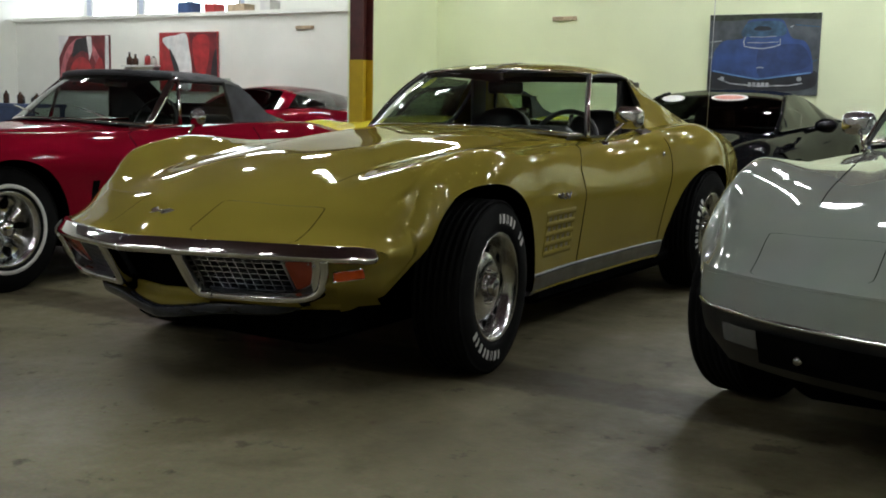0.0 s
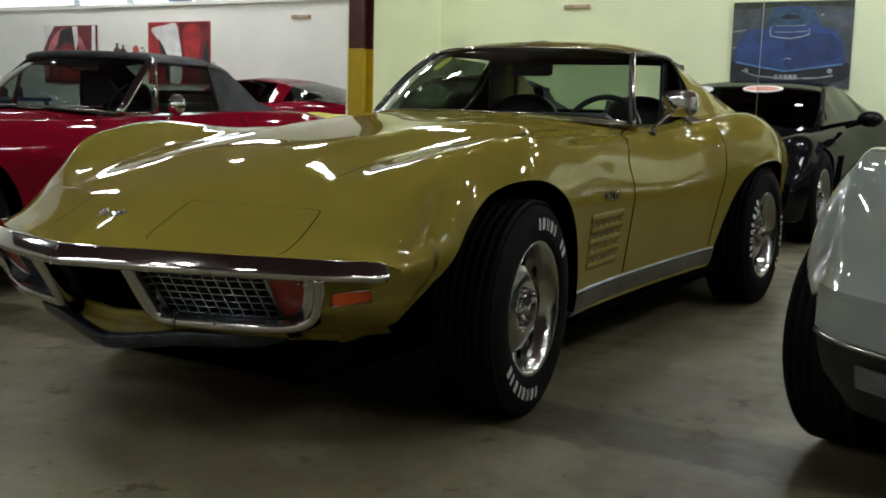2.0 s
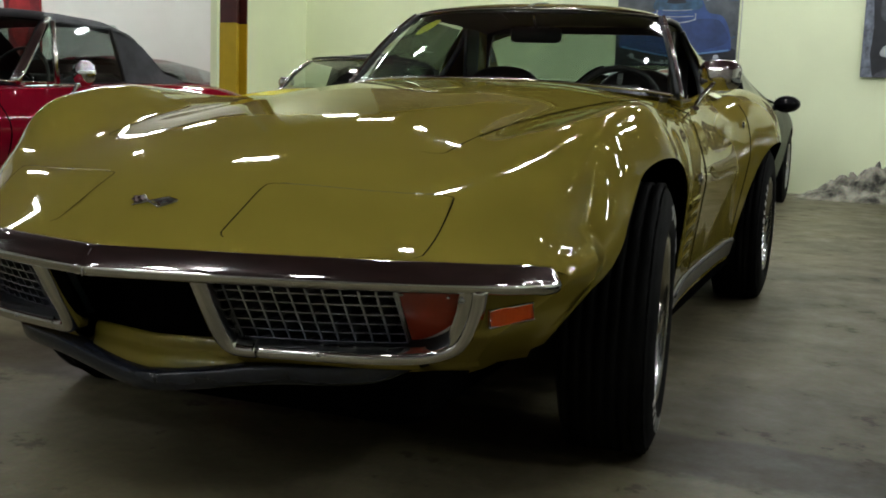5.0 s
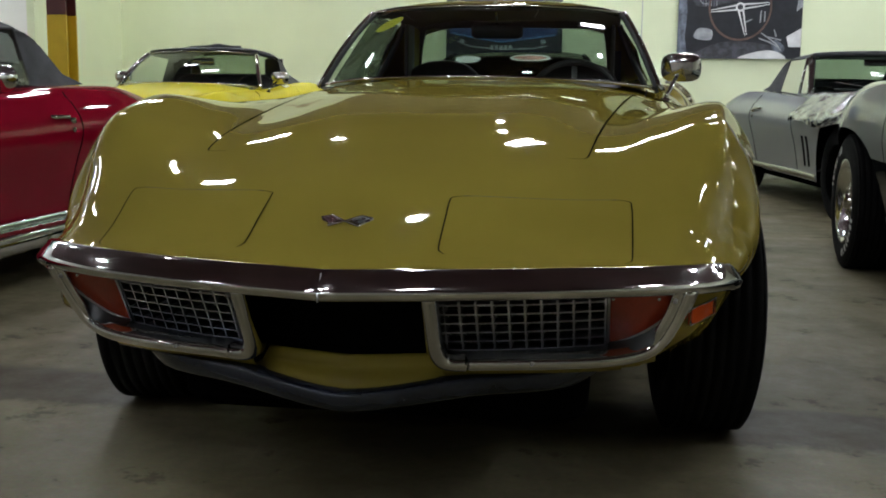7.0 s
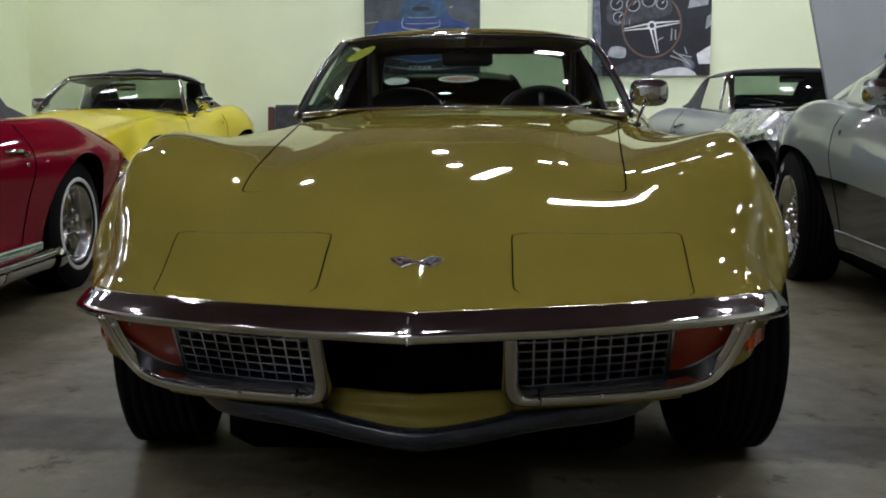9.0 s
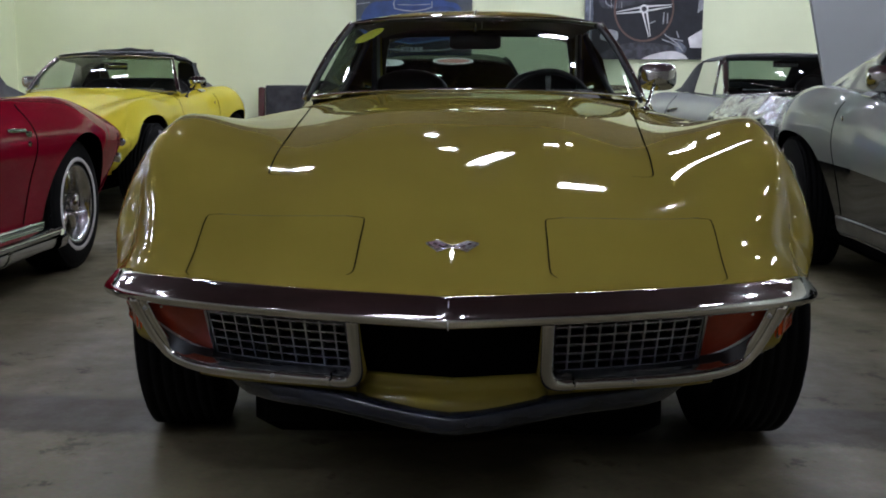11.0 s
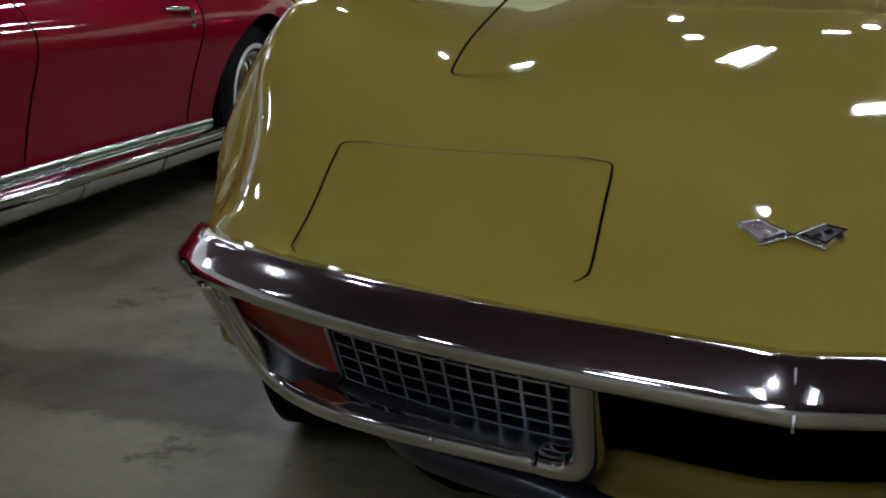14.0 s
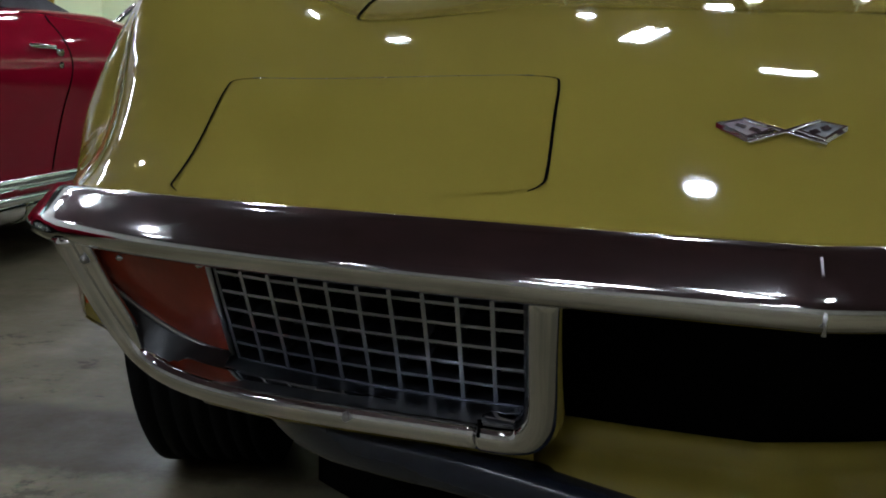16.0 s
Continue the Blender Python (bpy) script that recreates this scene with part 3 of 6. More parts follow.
# Some stand where paint mirrors lamps; others are added to brighten walls and cars.
for x, y, turn, *size in ((1.15, 5.35, 4, 0.6), (-3.2, 4.9, 0, 0.4), (-6.2, 8.2, 0, 0.6), (3.2, 8.4, 25, 0.4), (-9.6, 8.0, 0), (5.6, 5.2, 0), (-7.8, 4.9, 0), (-11.8, 5.0, 0),
                   (0.1, 6.8, 70), (1.1, -2.4, 90), (-2.2, -3.2, 0), (-6.8, -4.2, 0), (-8.5, 0.8, 0), (-3.6, 8.4, 0, 0.6), (0.9, 8.6, 0, 0.3), (-8.2, 9.3, 0), (-11.4, 8.4, 0), (-4.6, 9.3, 0, 0.5), (-0.6, -5.6, 0), (-1.0, -2.6, 90), (-3.6, -5.2, 0), (-1.6, -7.4, 0), (5.6, -0.4, 90), (6.6, 5.8, 90), (4.6, 7.0, 0)):
    strip_lamp(x, y, size[0] if size else 0.9, turn)
# Several bay lamps at the end are added to brighten the wall and flanks.
for x, y in ((-0.15, 2.35), (-0.35, 7.7), (-0.6, 9.5), (-2.1, 6.9), (1.9, 4.1), (-3.6, 1.6), (4.6, 3.6), (-5.9, 6.2), (2.4, 9.6), (6.5, 8.6), (-6.6, 1.8), (5.4, 1.6), (-0.5, -1.9), (7.6, 0.6), (7.2, 3.6), (1.3, 9.3), (3.9, 8.9), (4.4, 2.5)):
    bay_lamp(x, y)


# ---- coupes and convertibles of the third series ----
C3 = [
    (0.00, 0, .559, .22, .555, .42, .550, .56, .552, .690, .543, .738, .536, .760, .508, .658, .41, .56, .300),
    (0.10, 0, .608, .22, .603, .42, .590, .56, .588, .699, .577, .747, .567, .787, .520, .708, .41, .615, .298),
    (0.26, 0, .677, .22, .675, .42, .667, .56, .665, .705, .660, .754, .645, .810, .562, .768, .42, .705, .292),
    (0.54, 0, .753, .22, .751, .445, .734, .57, .743, .708, .755, .757, .735, .826, .602, .80, .44, .76, .283),
    (0.78, 0, .804, .24, .800, .45, .775, .585, .795, .716, .826, .766, .806, .830, .682, .845, .50, .825, .28),
    (1.07, 0, .848, .25, .843, .46, .809, .60, .829, .732, .861, .783, .843, .850, .733, .868, .60, .86, .30),
    (1.45, 0, .890, .26, .884, .49, .844, .60, .836, .705, .835, .785, .805, .830, .668, .824, .565, .785, .25),
    (1.90, 0, .917, .30, .908, .53, .873, .615, .853, .685, .838, .75, .79, .797, .655, .791, .555, .748, .24),
    (2.30, 0, .926, .30, .916, .55, .880, .62, .858, .675, .842, .735, .782, .790, .650, .784, .550, .742, .24),
    (2.75, 0, .915, .30, .910, .55, .885, .62, .875, .69, .860, .752, .795, .793, .655, .787, .555, .744, .24),
    (3.10, 0, .935, .30, .930, .53, .912, .64, .915, .73, .905, .80, .84, .833, .715, .822, .575, .765, .24),
    (3.56, 0, .940, .30, .935, .50, .917, .65, .940, .745, .932, .835, .865, .882, .745, .887, .60, .875, .30),
    (4.00, 0, .922, .30, .919, .50, .910, .62, .908, .70, .890, .765, .825, .808, .71, .80, .52, .765, .30),
    (4.45, 0, .872, .30, .872, .48, .862, .57, .850, .64, .83, .69, .77, .715, .67, .70, .50, .65, .32),
    (4.64, 0, .795, .30, .795, .46, .785, .54, .77, .60, .75, .645, .70, .665, .62, .65, .50, .60, .35),
]
BOW = (0.22, 0.5, 7.0)
c3 = Loft(C3, BOW, 0.8, 0.30)
C3_ARCHES = [
    arch((.475, .27), (.505, .32), (.538, .375), (.570, .435), (.614, .52), (.676, .618), (.77, .69), (.88, .724), (1.0, .735), (1.12, .722), (1.24, .675), (1.35, .585), (1.43, .47), (1.48, .35), (1.495, .24)),
    arch((2.98, .24), (3.03, .38), (3.09, .51), (3.18, .62), (3.31, .688), (3.48, .712), (3.64, .70), (3.78, .65), (3.88, .56), (3.94, .45), (3.965, .30)),
]
FRONT_AXLE, REAR_AXLE = 1.07, 3.56


def bow(x):
    return BOW[0] * abs(x) + BOW[1] * abs(x) ** 3 + BOW[2] * max(0.0, min(abs(x), 0.757) - 0.66) ** 2


def both(fn):
    for hand in (1, -1):
        fn(hand)


def c3_car(name, label, m, body, closed=True, hero=False, wheels="slot", steer=0.0, mirrors=(1,), nose="chrome", seed=0):
    car = thing(name, label, "car", m, "parked cars")
    hole = lambda x, y: abs(x) < 0.585 and 2.06 + 0.19 * (abs(x) / 0.6) ** 2 < y < (3.24 if closed else 3.22)  # noqa: E731
    (v, f), wells = c3.shell(stations_for(C3, C3_ARCHES, 0.03), C3_ARCHES, hole)
    part("body", v, f, body, car)
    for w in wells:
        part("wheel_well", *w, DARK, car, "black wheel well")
    # underside and tail
    tail = [(x, 4.64, z) for x, z in ((-.60, .36), (-.65, .6), (-.55, .76), (0, .785), (.55, .76), (.65, .6), (.60, .36))]
    part("tail_panel", tail, [tuple(range(7))], body, car, "", False)
    part("underbody", *joined(box(-0.46, 0.46, 0.45, 4.5, 0.16, 0.34, 0.03), box(-0.74, 0.74, 1.60, 3.22, 0.17, 0.28, 0.03)), DARK, car, "black underside", False)
    # hood with its gap
    edge = lambda s: float(np.interp(s, [0.545, 1.0, 1.5, 2.1], [0.442, 0.472, 0.512, 0.57]))  # noqa: E731
    hood = [[c3.top(x, s, 0.0008) for x in np.linspace(-edge(s), edge(s), 41)] for s in np.linspace(0.548, 2.02, 60)]
    part("hood", *grid(hood), body, car)
    def ribbon(pts, width, lift=0.0021):
        """A thin dark line that lies on the skin; width may change along it."""
        rows = []
        for k, (x, t) in enumerate(pts):
            a, b = pts[max(0, k - 1)], pts[min(len(pts) - 1, k + 1)]
            d = Vector((b[0] - a[0], b[1] - a[1])).normalized()
            w = (width[k] if isinstance(width, list) else width) / 2
            rows.append([c3.top(x - d.y * w, t + d.x * w, lift), c3.top(x + d.y * w, t - d.x * w, lift)])
        return grid(rows)
    def hood_gap(h):
        bend = [(.39, .5455), (.42, .546), (.436, .551), (.4425, .566)]
        side = [(edge(t), t) for t in np.linspace(.60, 2.0, 40)]
        path = [(h * x, t) for x, t in bend + side]
        part("hood_gap", *ribbon(path, [.0010, .002, .003, .0038] + [.0040] * 40), DARK, car, "dark gap round the hood")
    both(hood_gap)
    def lights(h):
        a, b, c, d = (.183, .262), (.186, .09), (.543, .050), (.538, .262)
        top = [(a[0] + .025 + (d[0] - a[0] - .05) * k / 24, a[1] + (d[1] - a[1]) * k / 24) for k in range(25)]
        inner = [(.2, .063), (.190, .072), b, (.1845, .18), (.1835, .238), (.190, .256), (.225, .2615)]
        outer = [(.530, .030), (.540, .038), c, (.543, .14), (.540, .230), (.532, .254), (.495, .2615)]
        wide = [.001, .0022, .0028, .0029, .0027, .0022, .0012]
        def fine(q):
            return [(x, y) for x, y, _ in rounded([(h * x, y, 0) for x, y in q], 4)]
        def line(q):
            f = fine(q)
            return f, [float(np.interp(k / (len(f) - 1), np.linspace(0, 1, 7), wide)) for k in range(len(f))]
        cover = part("headlight_cover", *patch(c3, ([(h * .186, .064), (h * .543, .032), (h * .538, .262), (h * .183, .262)] if h > 0 else [(h * .543, .032), (h * .186, .064), (h * .183, .262), (h * .538, .262)]), 0.22, 0.0007, 14, 72, (0, 1.0), 0), body, car)
        for q in (inner, outer):
            part("headlight_gap", *ribbon(*line(q)), DARK, cover, "dark gap beside the headlight cover")
        # Light caught by the cover's upper edge is drawn as a grey line.
        part("headlight_edge", *ribbon([(h * x, t) for x, t in top], .0018), HAZE, cover, "bright worn upper edge of the headlight cover")
    both(lights)
    # corner panels beside the grille, and the valance
    def corner(h):
        rows = []
        for z in np.linspace(0.536, 0.310, 19):
            xo = abs(c3.side(z, 0.0)[0])
            xi = min(xo - 0.012, float(np.interp(z, [.305, .355, .38, .42, .51], [.42, .545, .60, .622, .648])))
            rows.append([(h * x, c3.y(x, 0, z) + 0.006 * (xo - x) / (xo - xi), z) for x in np.linspace(xi, xo, 10)])
        part("corner_panel", *grid(rows, flip=h > 0), body, car) if nose == "chrome" else None
    both(corner)
    def fender_foot(h):
        rows = [[c3.side(z, q, -0.004, h) for q in np.linspace(0.0, 0.13, 8)] for z in np.linspace(0.42, 0.318, 10)]
        part("fender_foot", *grid(rows, flip=h < 0), body, car) if nose == "chrome" else None
    both(fender_foot)
    xs = np.linspace(-0.60, 0.60, 57)
    tuck = lambda x: ease((abs(x) - 0.170) / 0.035)  # noqa: E731
    lower = [[(x, bow(x) * 0.92 + d + tuck(x) * max(0.0, 0.19 - d), z - tuck(x) * max(0.0, z - 0.322) + 0.03 * min(1, abs(x) / 0.6) ** 2) for x in xs] for z, d in ((.371, .186), (.372, .180), (.367, .172), (.350, .176), (.343, .176), (.336, .166), (.312, .154), (.305, .158), (.298, .20))]
    part("valance", *grid(lower, flip=True), body if nose == "chrome" else CHARCOAL, car)
    xs = np.linspace(-0.52, 0.52, 49)
    dam_top = lambda x: 0.306 + 0.031 * ease(abs(x) / 0.30) + 0.006 * ease((abs(x) - 0.3) / 0.2)  # noqa: E731
    shut = lambda x: 1 - ease((abs(x) - 0.43) / 0.09)  # noqa: E731
    dam = [[(x, bow(x) + d + 0.035 * ease((abs(x) - 0.38) / 0.12), dam_top(x) + z * (0.25 + 0.75 * shut(x))) for x in xs] for z, d in ((.004, .165), (.001, .127), (-.005, .122), (-.034, .132), (-.040, .140), (-.040, .20), (-.02, .26))]
    part("air_dam", *grid(dam, flip=True), DAM, car, "blue-black rubber air dam")
    # Black sheets behind and above the grille stand for the shade in the opening.
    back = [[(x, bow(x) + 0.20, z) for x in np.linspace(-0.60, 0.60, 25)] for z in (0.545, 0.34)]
    part("grille_shade_sheet", *grid(back, flip=True), DARK, car, "black opening behind the grille", False)
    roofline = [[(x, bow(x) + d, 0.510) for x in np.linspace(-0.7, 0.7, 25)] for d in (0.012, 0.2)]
    part("shade_sheet_top", *grid(roofline), DARK, car, "", False)
    # bumper
    z_of = lambda x: 0.5525 - 0.020 * abs(x / 0.74) ** 3.4  # noqa: E731
    px = list(np.linspace(-0.712, 0.712, 61))
    path = [(x, bow(x) - 0.002, z_of(x)) for x in px]
    ends = [(0.722, 0.372, 0.531), (0.731, 0.389, 0.530), (0.738, 0.405, 0.529), (0.742, 0.415, 0.527), (0.744, 0.421, 0.525)]
    path = [(-a, b, c) for a, b, c in ends[::-1]] + path + ends
    prof = [(-0.018, 0.0176), (0.003, 0.0187), (0.009, 0.0135), (0.030, -0.010), (0.0345, -0.0165), (0.0355, -0.022), (0.033, -0.029), (0.027, -0.034), (0.018, -0.037), (-0.004, -0.037)]
    bumper = None
    if nose == "chrome":
        bumper = part("bumper", *sweep(path, prof, taper=(.25, .70, .90, .98)), CHROME, car, "chrome front bumper")
    else:
        # soft nose: a charcoal lower cover with sunk lamps under a thin bright edge
        part("nose_edge", *sweep([(x, bow(x) - 0.012 * (1 - (x / .76) ** 2), .448 + .002 * x) for x in np.linspace(-.745, .745, 50)], [(-.02, -.006), (.004, -.004), (.005, .004), (-.02, .012)]), BRIGHT, car, "thin bright edge under the nose")
        rows = [[(x, bow(x) + d, z) for x in np.linspace(-.745 * q, .745 * q, 50)] for z, d, q in ((.56, .004, 1), (.50, -.006, 1.0), (.455, -.008, 1.0))]
        part("nose_cover", *grid(rows, flip=True), body, car)
        rows = [[(x, bow(x) + d, z) for x in np.linspace(-.74 * q, .74 * q, 50)] for z, d, q in ((.446, .0, 1), (.40, .012, .99), (.36, .03, .965), (.33, .07, .93), (.26, .16, .88))]
        cover = part("bumper_cover", *grid(rows, flip=True), CHARCOAL, car, "charcoal soft bumper cover")
        part("intake", *grid([[(x, bow(x) + d, z) for x in np.linspace(-.50, .50, 30)] for z, d in ((.415, -.004), (.31, .055))], flip=True), DARK, cover, "dark lower intake")
        for h in (1, -1):
            rows = [[(h * x, bow(x) + d, z) for x in np.linspace(.50, .62, 8)] for z, d in ((.412, -.003), (.355, .018))]
            part("parking_lamp", *grid(rows, flip=h > 0), HAZE, cover, "clouded white parking lamp")
            part("bolt", *lathe([(bow(.36) - .02, .001), (bow(.36) - .018, .012), (bow(.36) + .03, .012)], 10, "y", (h * .36, 0, .36)), BRIGHT, cover, "bright bolt head")
    part("bumper_joint", *tube([(0, bow(0) - 0.011, .5645), (0, -0.0315, .5400), (0, -0.0375, .530), (0, -0.0365, .518)], 0.0016, 6), DULL, bumper, "joint in the middle of the bumper") if nose == "chrome" else None
    def grille(h):
        rake = 0.68
        face = lambda x, z, d: (h * x, bow(x) + rake * max(0, 0.52 - z) + d, z)  # noqa: E731
        lean = lambda x: -0.046 * ease((x - 0.22) / 0.36)  # noqa: E731
        inset = lambda x: 0.050 - 0.05 * (x - 0.19)  # noqa: E731
        bars = []
        for k in range(11):
            x = 0.196 + k * 0.0300
            rows = [[face(x + w, z, inset(x) + d) for w, d in ((-.0019, 0), (.0019, 0), (.0014, .045), (-.0014, .045))] for z in (0.3865, 0.512)]
            bars.append(grid(rows, True))
        for k in range(7):
            z = 0.3880 + k * 0.0203
            rows = [[face(x, z + w, inset(x) + d) for w, d in ((-.0016, .001), (.0016, .001), (.0016, .045), (-.0016, .045))] for x in np.linspace(0.195, 0.497, 10)]
            bars.append(grid(rows, True))
        part("grille", *joined(*bars), GRILLE, car, "grey egg-crate grille", False)
        # lamp, at the grille's outer end
        rows = []
        for u in np.linspace(0, 1, 14):
            x = 0.502 + 0.120 * u
            lo = 0.393 + 0.070 * u ** 1.7
            rows.append([face(x, lo + (0.506 - lo) * v, 0.034 - 0.056 * u - 0.007 * math.sin(math.pi * v) * math.sin(math.pi * min(1, u * 0.9 + 0.05))) for v in np.linspace(0, 1, 9)])
        lamp = part("parking_lamp", *grid(rows, flip=h < 0), REDLENS, car, "orange-red parking lamp lens")
        part("lamp_edge", *tube([(x, y - 0.002, z) for x, y, z in [rows[0][8], rows[0][4], rows[0][0]] + [r[0] for r in rows]], 0.0028, 6), DULL, lamp, "grey lens edge")
        for x, z in ((0.510, 0.496), (0.596, 0.496)):
            p = face(x, z, 0.028 if x < .55 else -.012)
            part("screw", *lathe([(p[1] + .006, 0.0035), (p[1] - .004, 0.003), (p[1] - .004, 0.0005)], 8, "y", (p[0], 0, z)), CHROME, lamp, "small screw")
        # chrome surround: a flat outer leg that bends into the bar below, with a sloping inner shelf
        pts = [(.238, .369), (.30, .369), (.40, .370), (.48, .371), (.535, .374), (.575, .383), (.602, .401), (.621, .432), (.638, .472), (.651, .516)]
        line = rounded([face(x, z, 0.010 + lean(x)) for x, z in pts], 5)
        prof2 = [(h * a, b) for a, b in ((.009, -.013), (.013, -.006), (.0125, .003), (.008, .009), (.002, .012), (-.008, .016), (-.016, .016), (-.016, -.012), (.0, -.016))]
        ring = part("grille_surround", *sweep(line, prof2), CHROME, car, "chrome grille surround")
        plate = []
        for z in np.linspace(.398, .514, 12):
            xo = float(np.interp(z, [q[1] for q in pts[4:]], [q[0] for q in pts[4:]]))
            plate.append([face(xo - w, z, d + lean(xo)) for w, d in ((.004, .000), (.010 * ease((z - .385) / .05) + .005, -.001), (.019 * ease((z - .385) / .05) + .006, .002), (.022 * ease((z - .385) / .05) + .006, .014))])
        part("surround_leg", *grid(plate, flip=h > 0), CHROME, ring, "flat chrome end of the grille surround")
        for x, z in ((.626, .495), (.36, .370)):
            p = face(x, z, -.004 + lean(x))
            part("screw", *lathe([(p[1] + .006, 0.005), (p[1] - .002, 0.004), (p[1] - .002, 0.0005)], 8, "y", (p[0], 0, z)), DULL, ring, "small screw")
        shelf_rows = [[face(x, .380, .006 + lean(x)), face(x, .384, .020 + lean(x)), face(x, .3885, inset(x) + .006)] for x in np.linspace(.200, .512, 18)]
        part("grille_shelf", *grid(shelf_rows, flip=h < 0), SHELF, car, "dull chrome shelf below the grille")
        under = []
        for u in np.linspace(0, 0.94, 13):
            x, lo = 0.502 + 0.120 * u, 0.393 + 0.070 * u ** 1.7
            zs = float(np.interp(x, [q[0] for q in pts], [q[1] for q in pts]))
            under.append([face(x, zs + .006, .006 + lean(x)), face(x, (zs + lo) / 2 + .003, (.040 - .056 * u + lean(x)) / 2), face(x, lo + .004, .037 - .056 * u)])
        part("lamp_shelf", *grid(under, flip=h < 0), CHARCOAL, lamp, "dark grey shelf below the lens")
        # upright guard whose foot bends outward into the lower bar
        up = rounded([face(x, z, .012) for x, z in ((.180, .524), (.180, .46), (.180, .415), (.183, .392), (.193, .375), (.212, .369), (.234, .3685))], 6)
        prof3 = [(h * a, b) for a, b in ((-.018, -.03), (-.017, .004), (-.012, .014), (-.003, .020), (.006, .019), (.013, .012), (.017, .002), (.016, -.03))]
        part("bumper_guard", *sweep(up, prof3, up=(0, -1, 0)), CHROME, car, "chrome upright bumper guard")
        part("surround_joint", *tube([face(.237, .384, .008), face(.237, .372, -.006), face(.237, .357, .0)], 0.0022, 6), DARK, car, "dark joint in the surround")
        lip = [[face(x, z - .014, d) for z, d in ((.374, .014 + lean(x)), (.368, .010 + lean(x)), (.356, .016 + lean(x)), (.335, .05))] for x in np.linspace(.19, .53, 20)]
        part("lower_lip", *grid(lip, flip=h < 0), body, car, "painted lip under the grille")
    if nose == "chrome":
        both(grille)
    def marker(h):
        rows = []
        for x in np.linspace(.660, .714, 9):
            t = (x - .660) / .054
            rows.append([(h * x, c3.y(x, 0, z) - .005, z) for z in np.linspace(.437 + .006 * t, .470 + .006 * t, 5)])
        back = lambda r: [(x - h * .02, y + .02, z) for x, y, z in r]  # noqa: E731
        rows = [back(rows[0])] + rows + [back(rows[-1])]
        lens = part("side_marker", *grid(rows, flip=h < 0), AMBER, car, "orange side marker lens")
        ring = [rows[1][0], rows[-2][0], rows[-2][-1], rows[1][-1], rows[1][0]]
        part("bezel", *tube(ring, 0.003, 6), CHROME, lens)
    if nose == "chrome":
        both(marker)
    # sills, wheels
    def sill(h):
        rows = []
        for s in np.linspace(1.47, 2.99, 30):
            rows.append([c3.side(0.330, s, 0.002, h), c3.side(0.326, s, 0.008, h), c3.side(0.312, s, 0.010, h), c3.side(0.262, s, 0.006, h), (h * (abs(c3.side(0.25, s)[0]) - 0.012), s, 0.236), (h * (abs(c3.side(0.25, s)[0]) - 0.08), s, 0.230)])
        part("sill_trim", *grid(rows, flip=h < 0), SILL, car, "ribbed dull aluminium sill trim")
        line = [c3.side(0.322, s, 0.0115, h) for s in np.linspace(1.48, 2.98, 24)]
        part("sill_line", *tube(line, 0.003, 6), TRIM, car, "black rib along the sill trim")
    both(sill)
    both(lambda h: wheel(car, wheels, h * 0.735 - (0.025 if hero and h < 0 else 0), FRONT_AXLE, steer, 1.0))
    both(lambda h: wheel(car, wheels, h * 0.75, REAR_AXLE, 0, 1.01))
    # windscreen
    base = lambda t: (0.632 * math.sin(t) / math.sin(1.05), 1.96 + 0.33 * (1 - math.cos(t)) / (1 - math.cos(1.05)), 0.922 - 0.034 * (t / 1.05) ** 2)  # noqa: E731
    head = lambda t: (0.492 * math.sin(t) / math.sin(1.05), 2.48 + 0.12 * (1 - math.cos(t)) / (1 - math.cos(1.05)), 1.202 - 0.020 * (t / 1.05) ** 2)  # noqa: E731
    ts = np.linspace(-1.05, 1.05, 31)
    rows = []
    for q in np.linspace(0, 1, 9):
        bulge = 0.022 * math.sin(math.pi * q)
        rows.append([tuple(np.array(base(t)) * (1 - q) + np.array(head(t)) * q + np.array((0, -bulge * 0.6, bulge))) for t in ts])
    glass = part("windscreen", *grid(rows), GLASS, car, "lightly tinted windscreen")
    glass.visible_shadow = False
    part("screen_trim", *tube([tuple(np.array(base(t)) + np.array((0, -0.006, 0.004))) for t in ts], 0.006, 6), CHROME, car, "bright strip along the windscreen's foot")
    part("cowl", *grid([[(x, y - 0.035, z - 0.012) for x, y, z in map(base, ts)], [(x, y + 0.06, z - 0.012) for x, y, z in map(base, ts)], [(x, y + 0.10, z - 0.05) for x, y, z in map(base, ts)]]), body, car, "painted cowl under the windscreen")
    head_trim = [tuple(np.array(head(t)) + np.array((0, -0.002, 0.004))) for t in ts]
    part("header_trim", *tube(head_trim, 0.008, 6), CHROME, car, "chrome windscreen header strip")
    def pillar(h):
        pts = [tuple(np.array(base(h * 1.05)) * (1 - q) + np.array(head(h * 1.05)) * q + np.array((h * 0.004, -0.012 * math.sin(math.pi * q), 0.02 * math.sin(math.pi * q)))) for q in np.linspace(-0.02, 1.0, 12)]
        part("windscreen_pillar", *sweep(pts, [(0.010 * math.cos(a), 0.010 * math.sin(a)) for a in np.linspace(0, 2 * math.pi, 9)[:-1]]), TRIM, car)
        part("pillar_trim", *tube([(x + h * 0.012, y - 0.006, z + 0.004) for x, y, z in pts], 0.0085 if closed else 0.019, 8), CHROME, car, "chrome windscreen pillar trim")
    both(pillar)
    roof_w = lambda y: float(np.interp(y, [2.55, 2.95, 3.38], [0.497, 0.492, 0.458]))  # noqa: E731
    roof_z = lambda y: float(np.interp(y, [2.46, 2.52, 2.60, 2.76, 3.0, 3.25, 3.40], [1.200, 1.216, 1.234, 1.248, 1.248, 1.225, 1.196]))  # noqa: E731
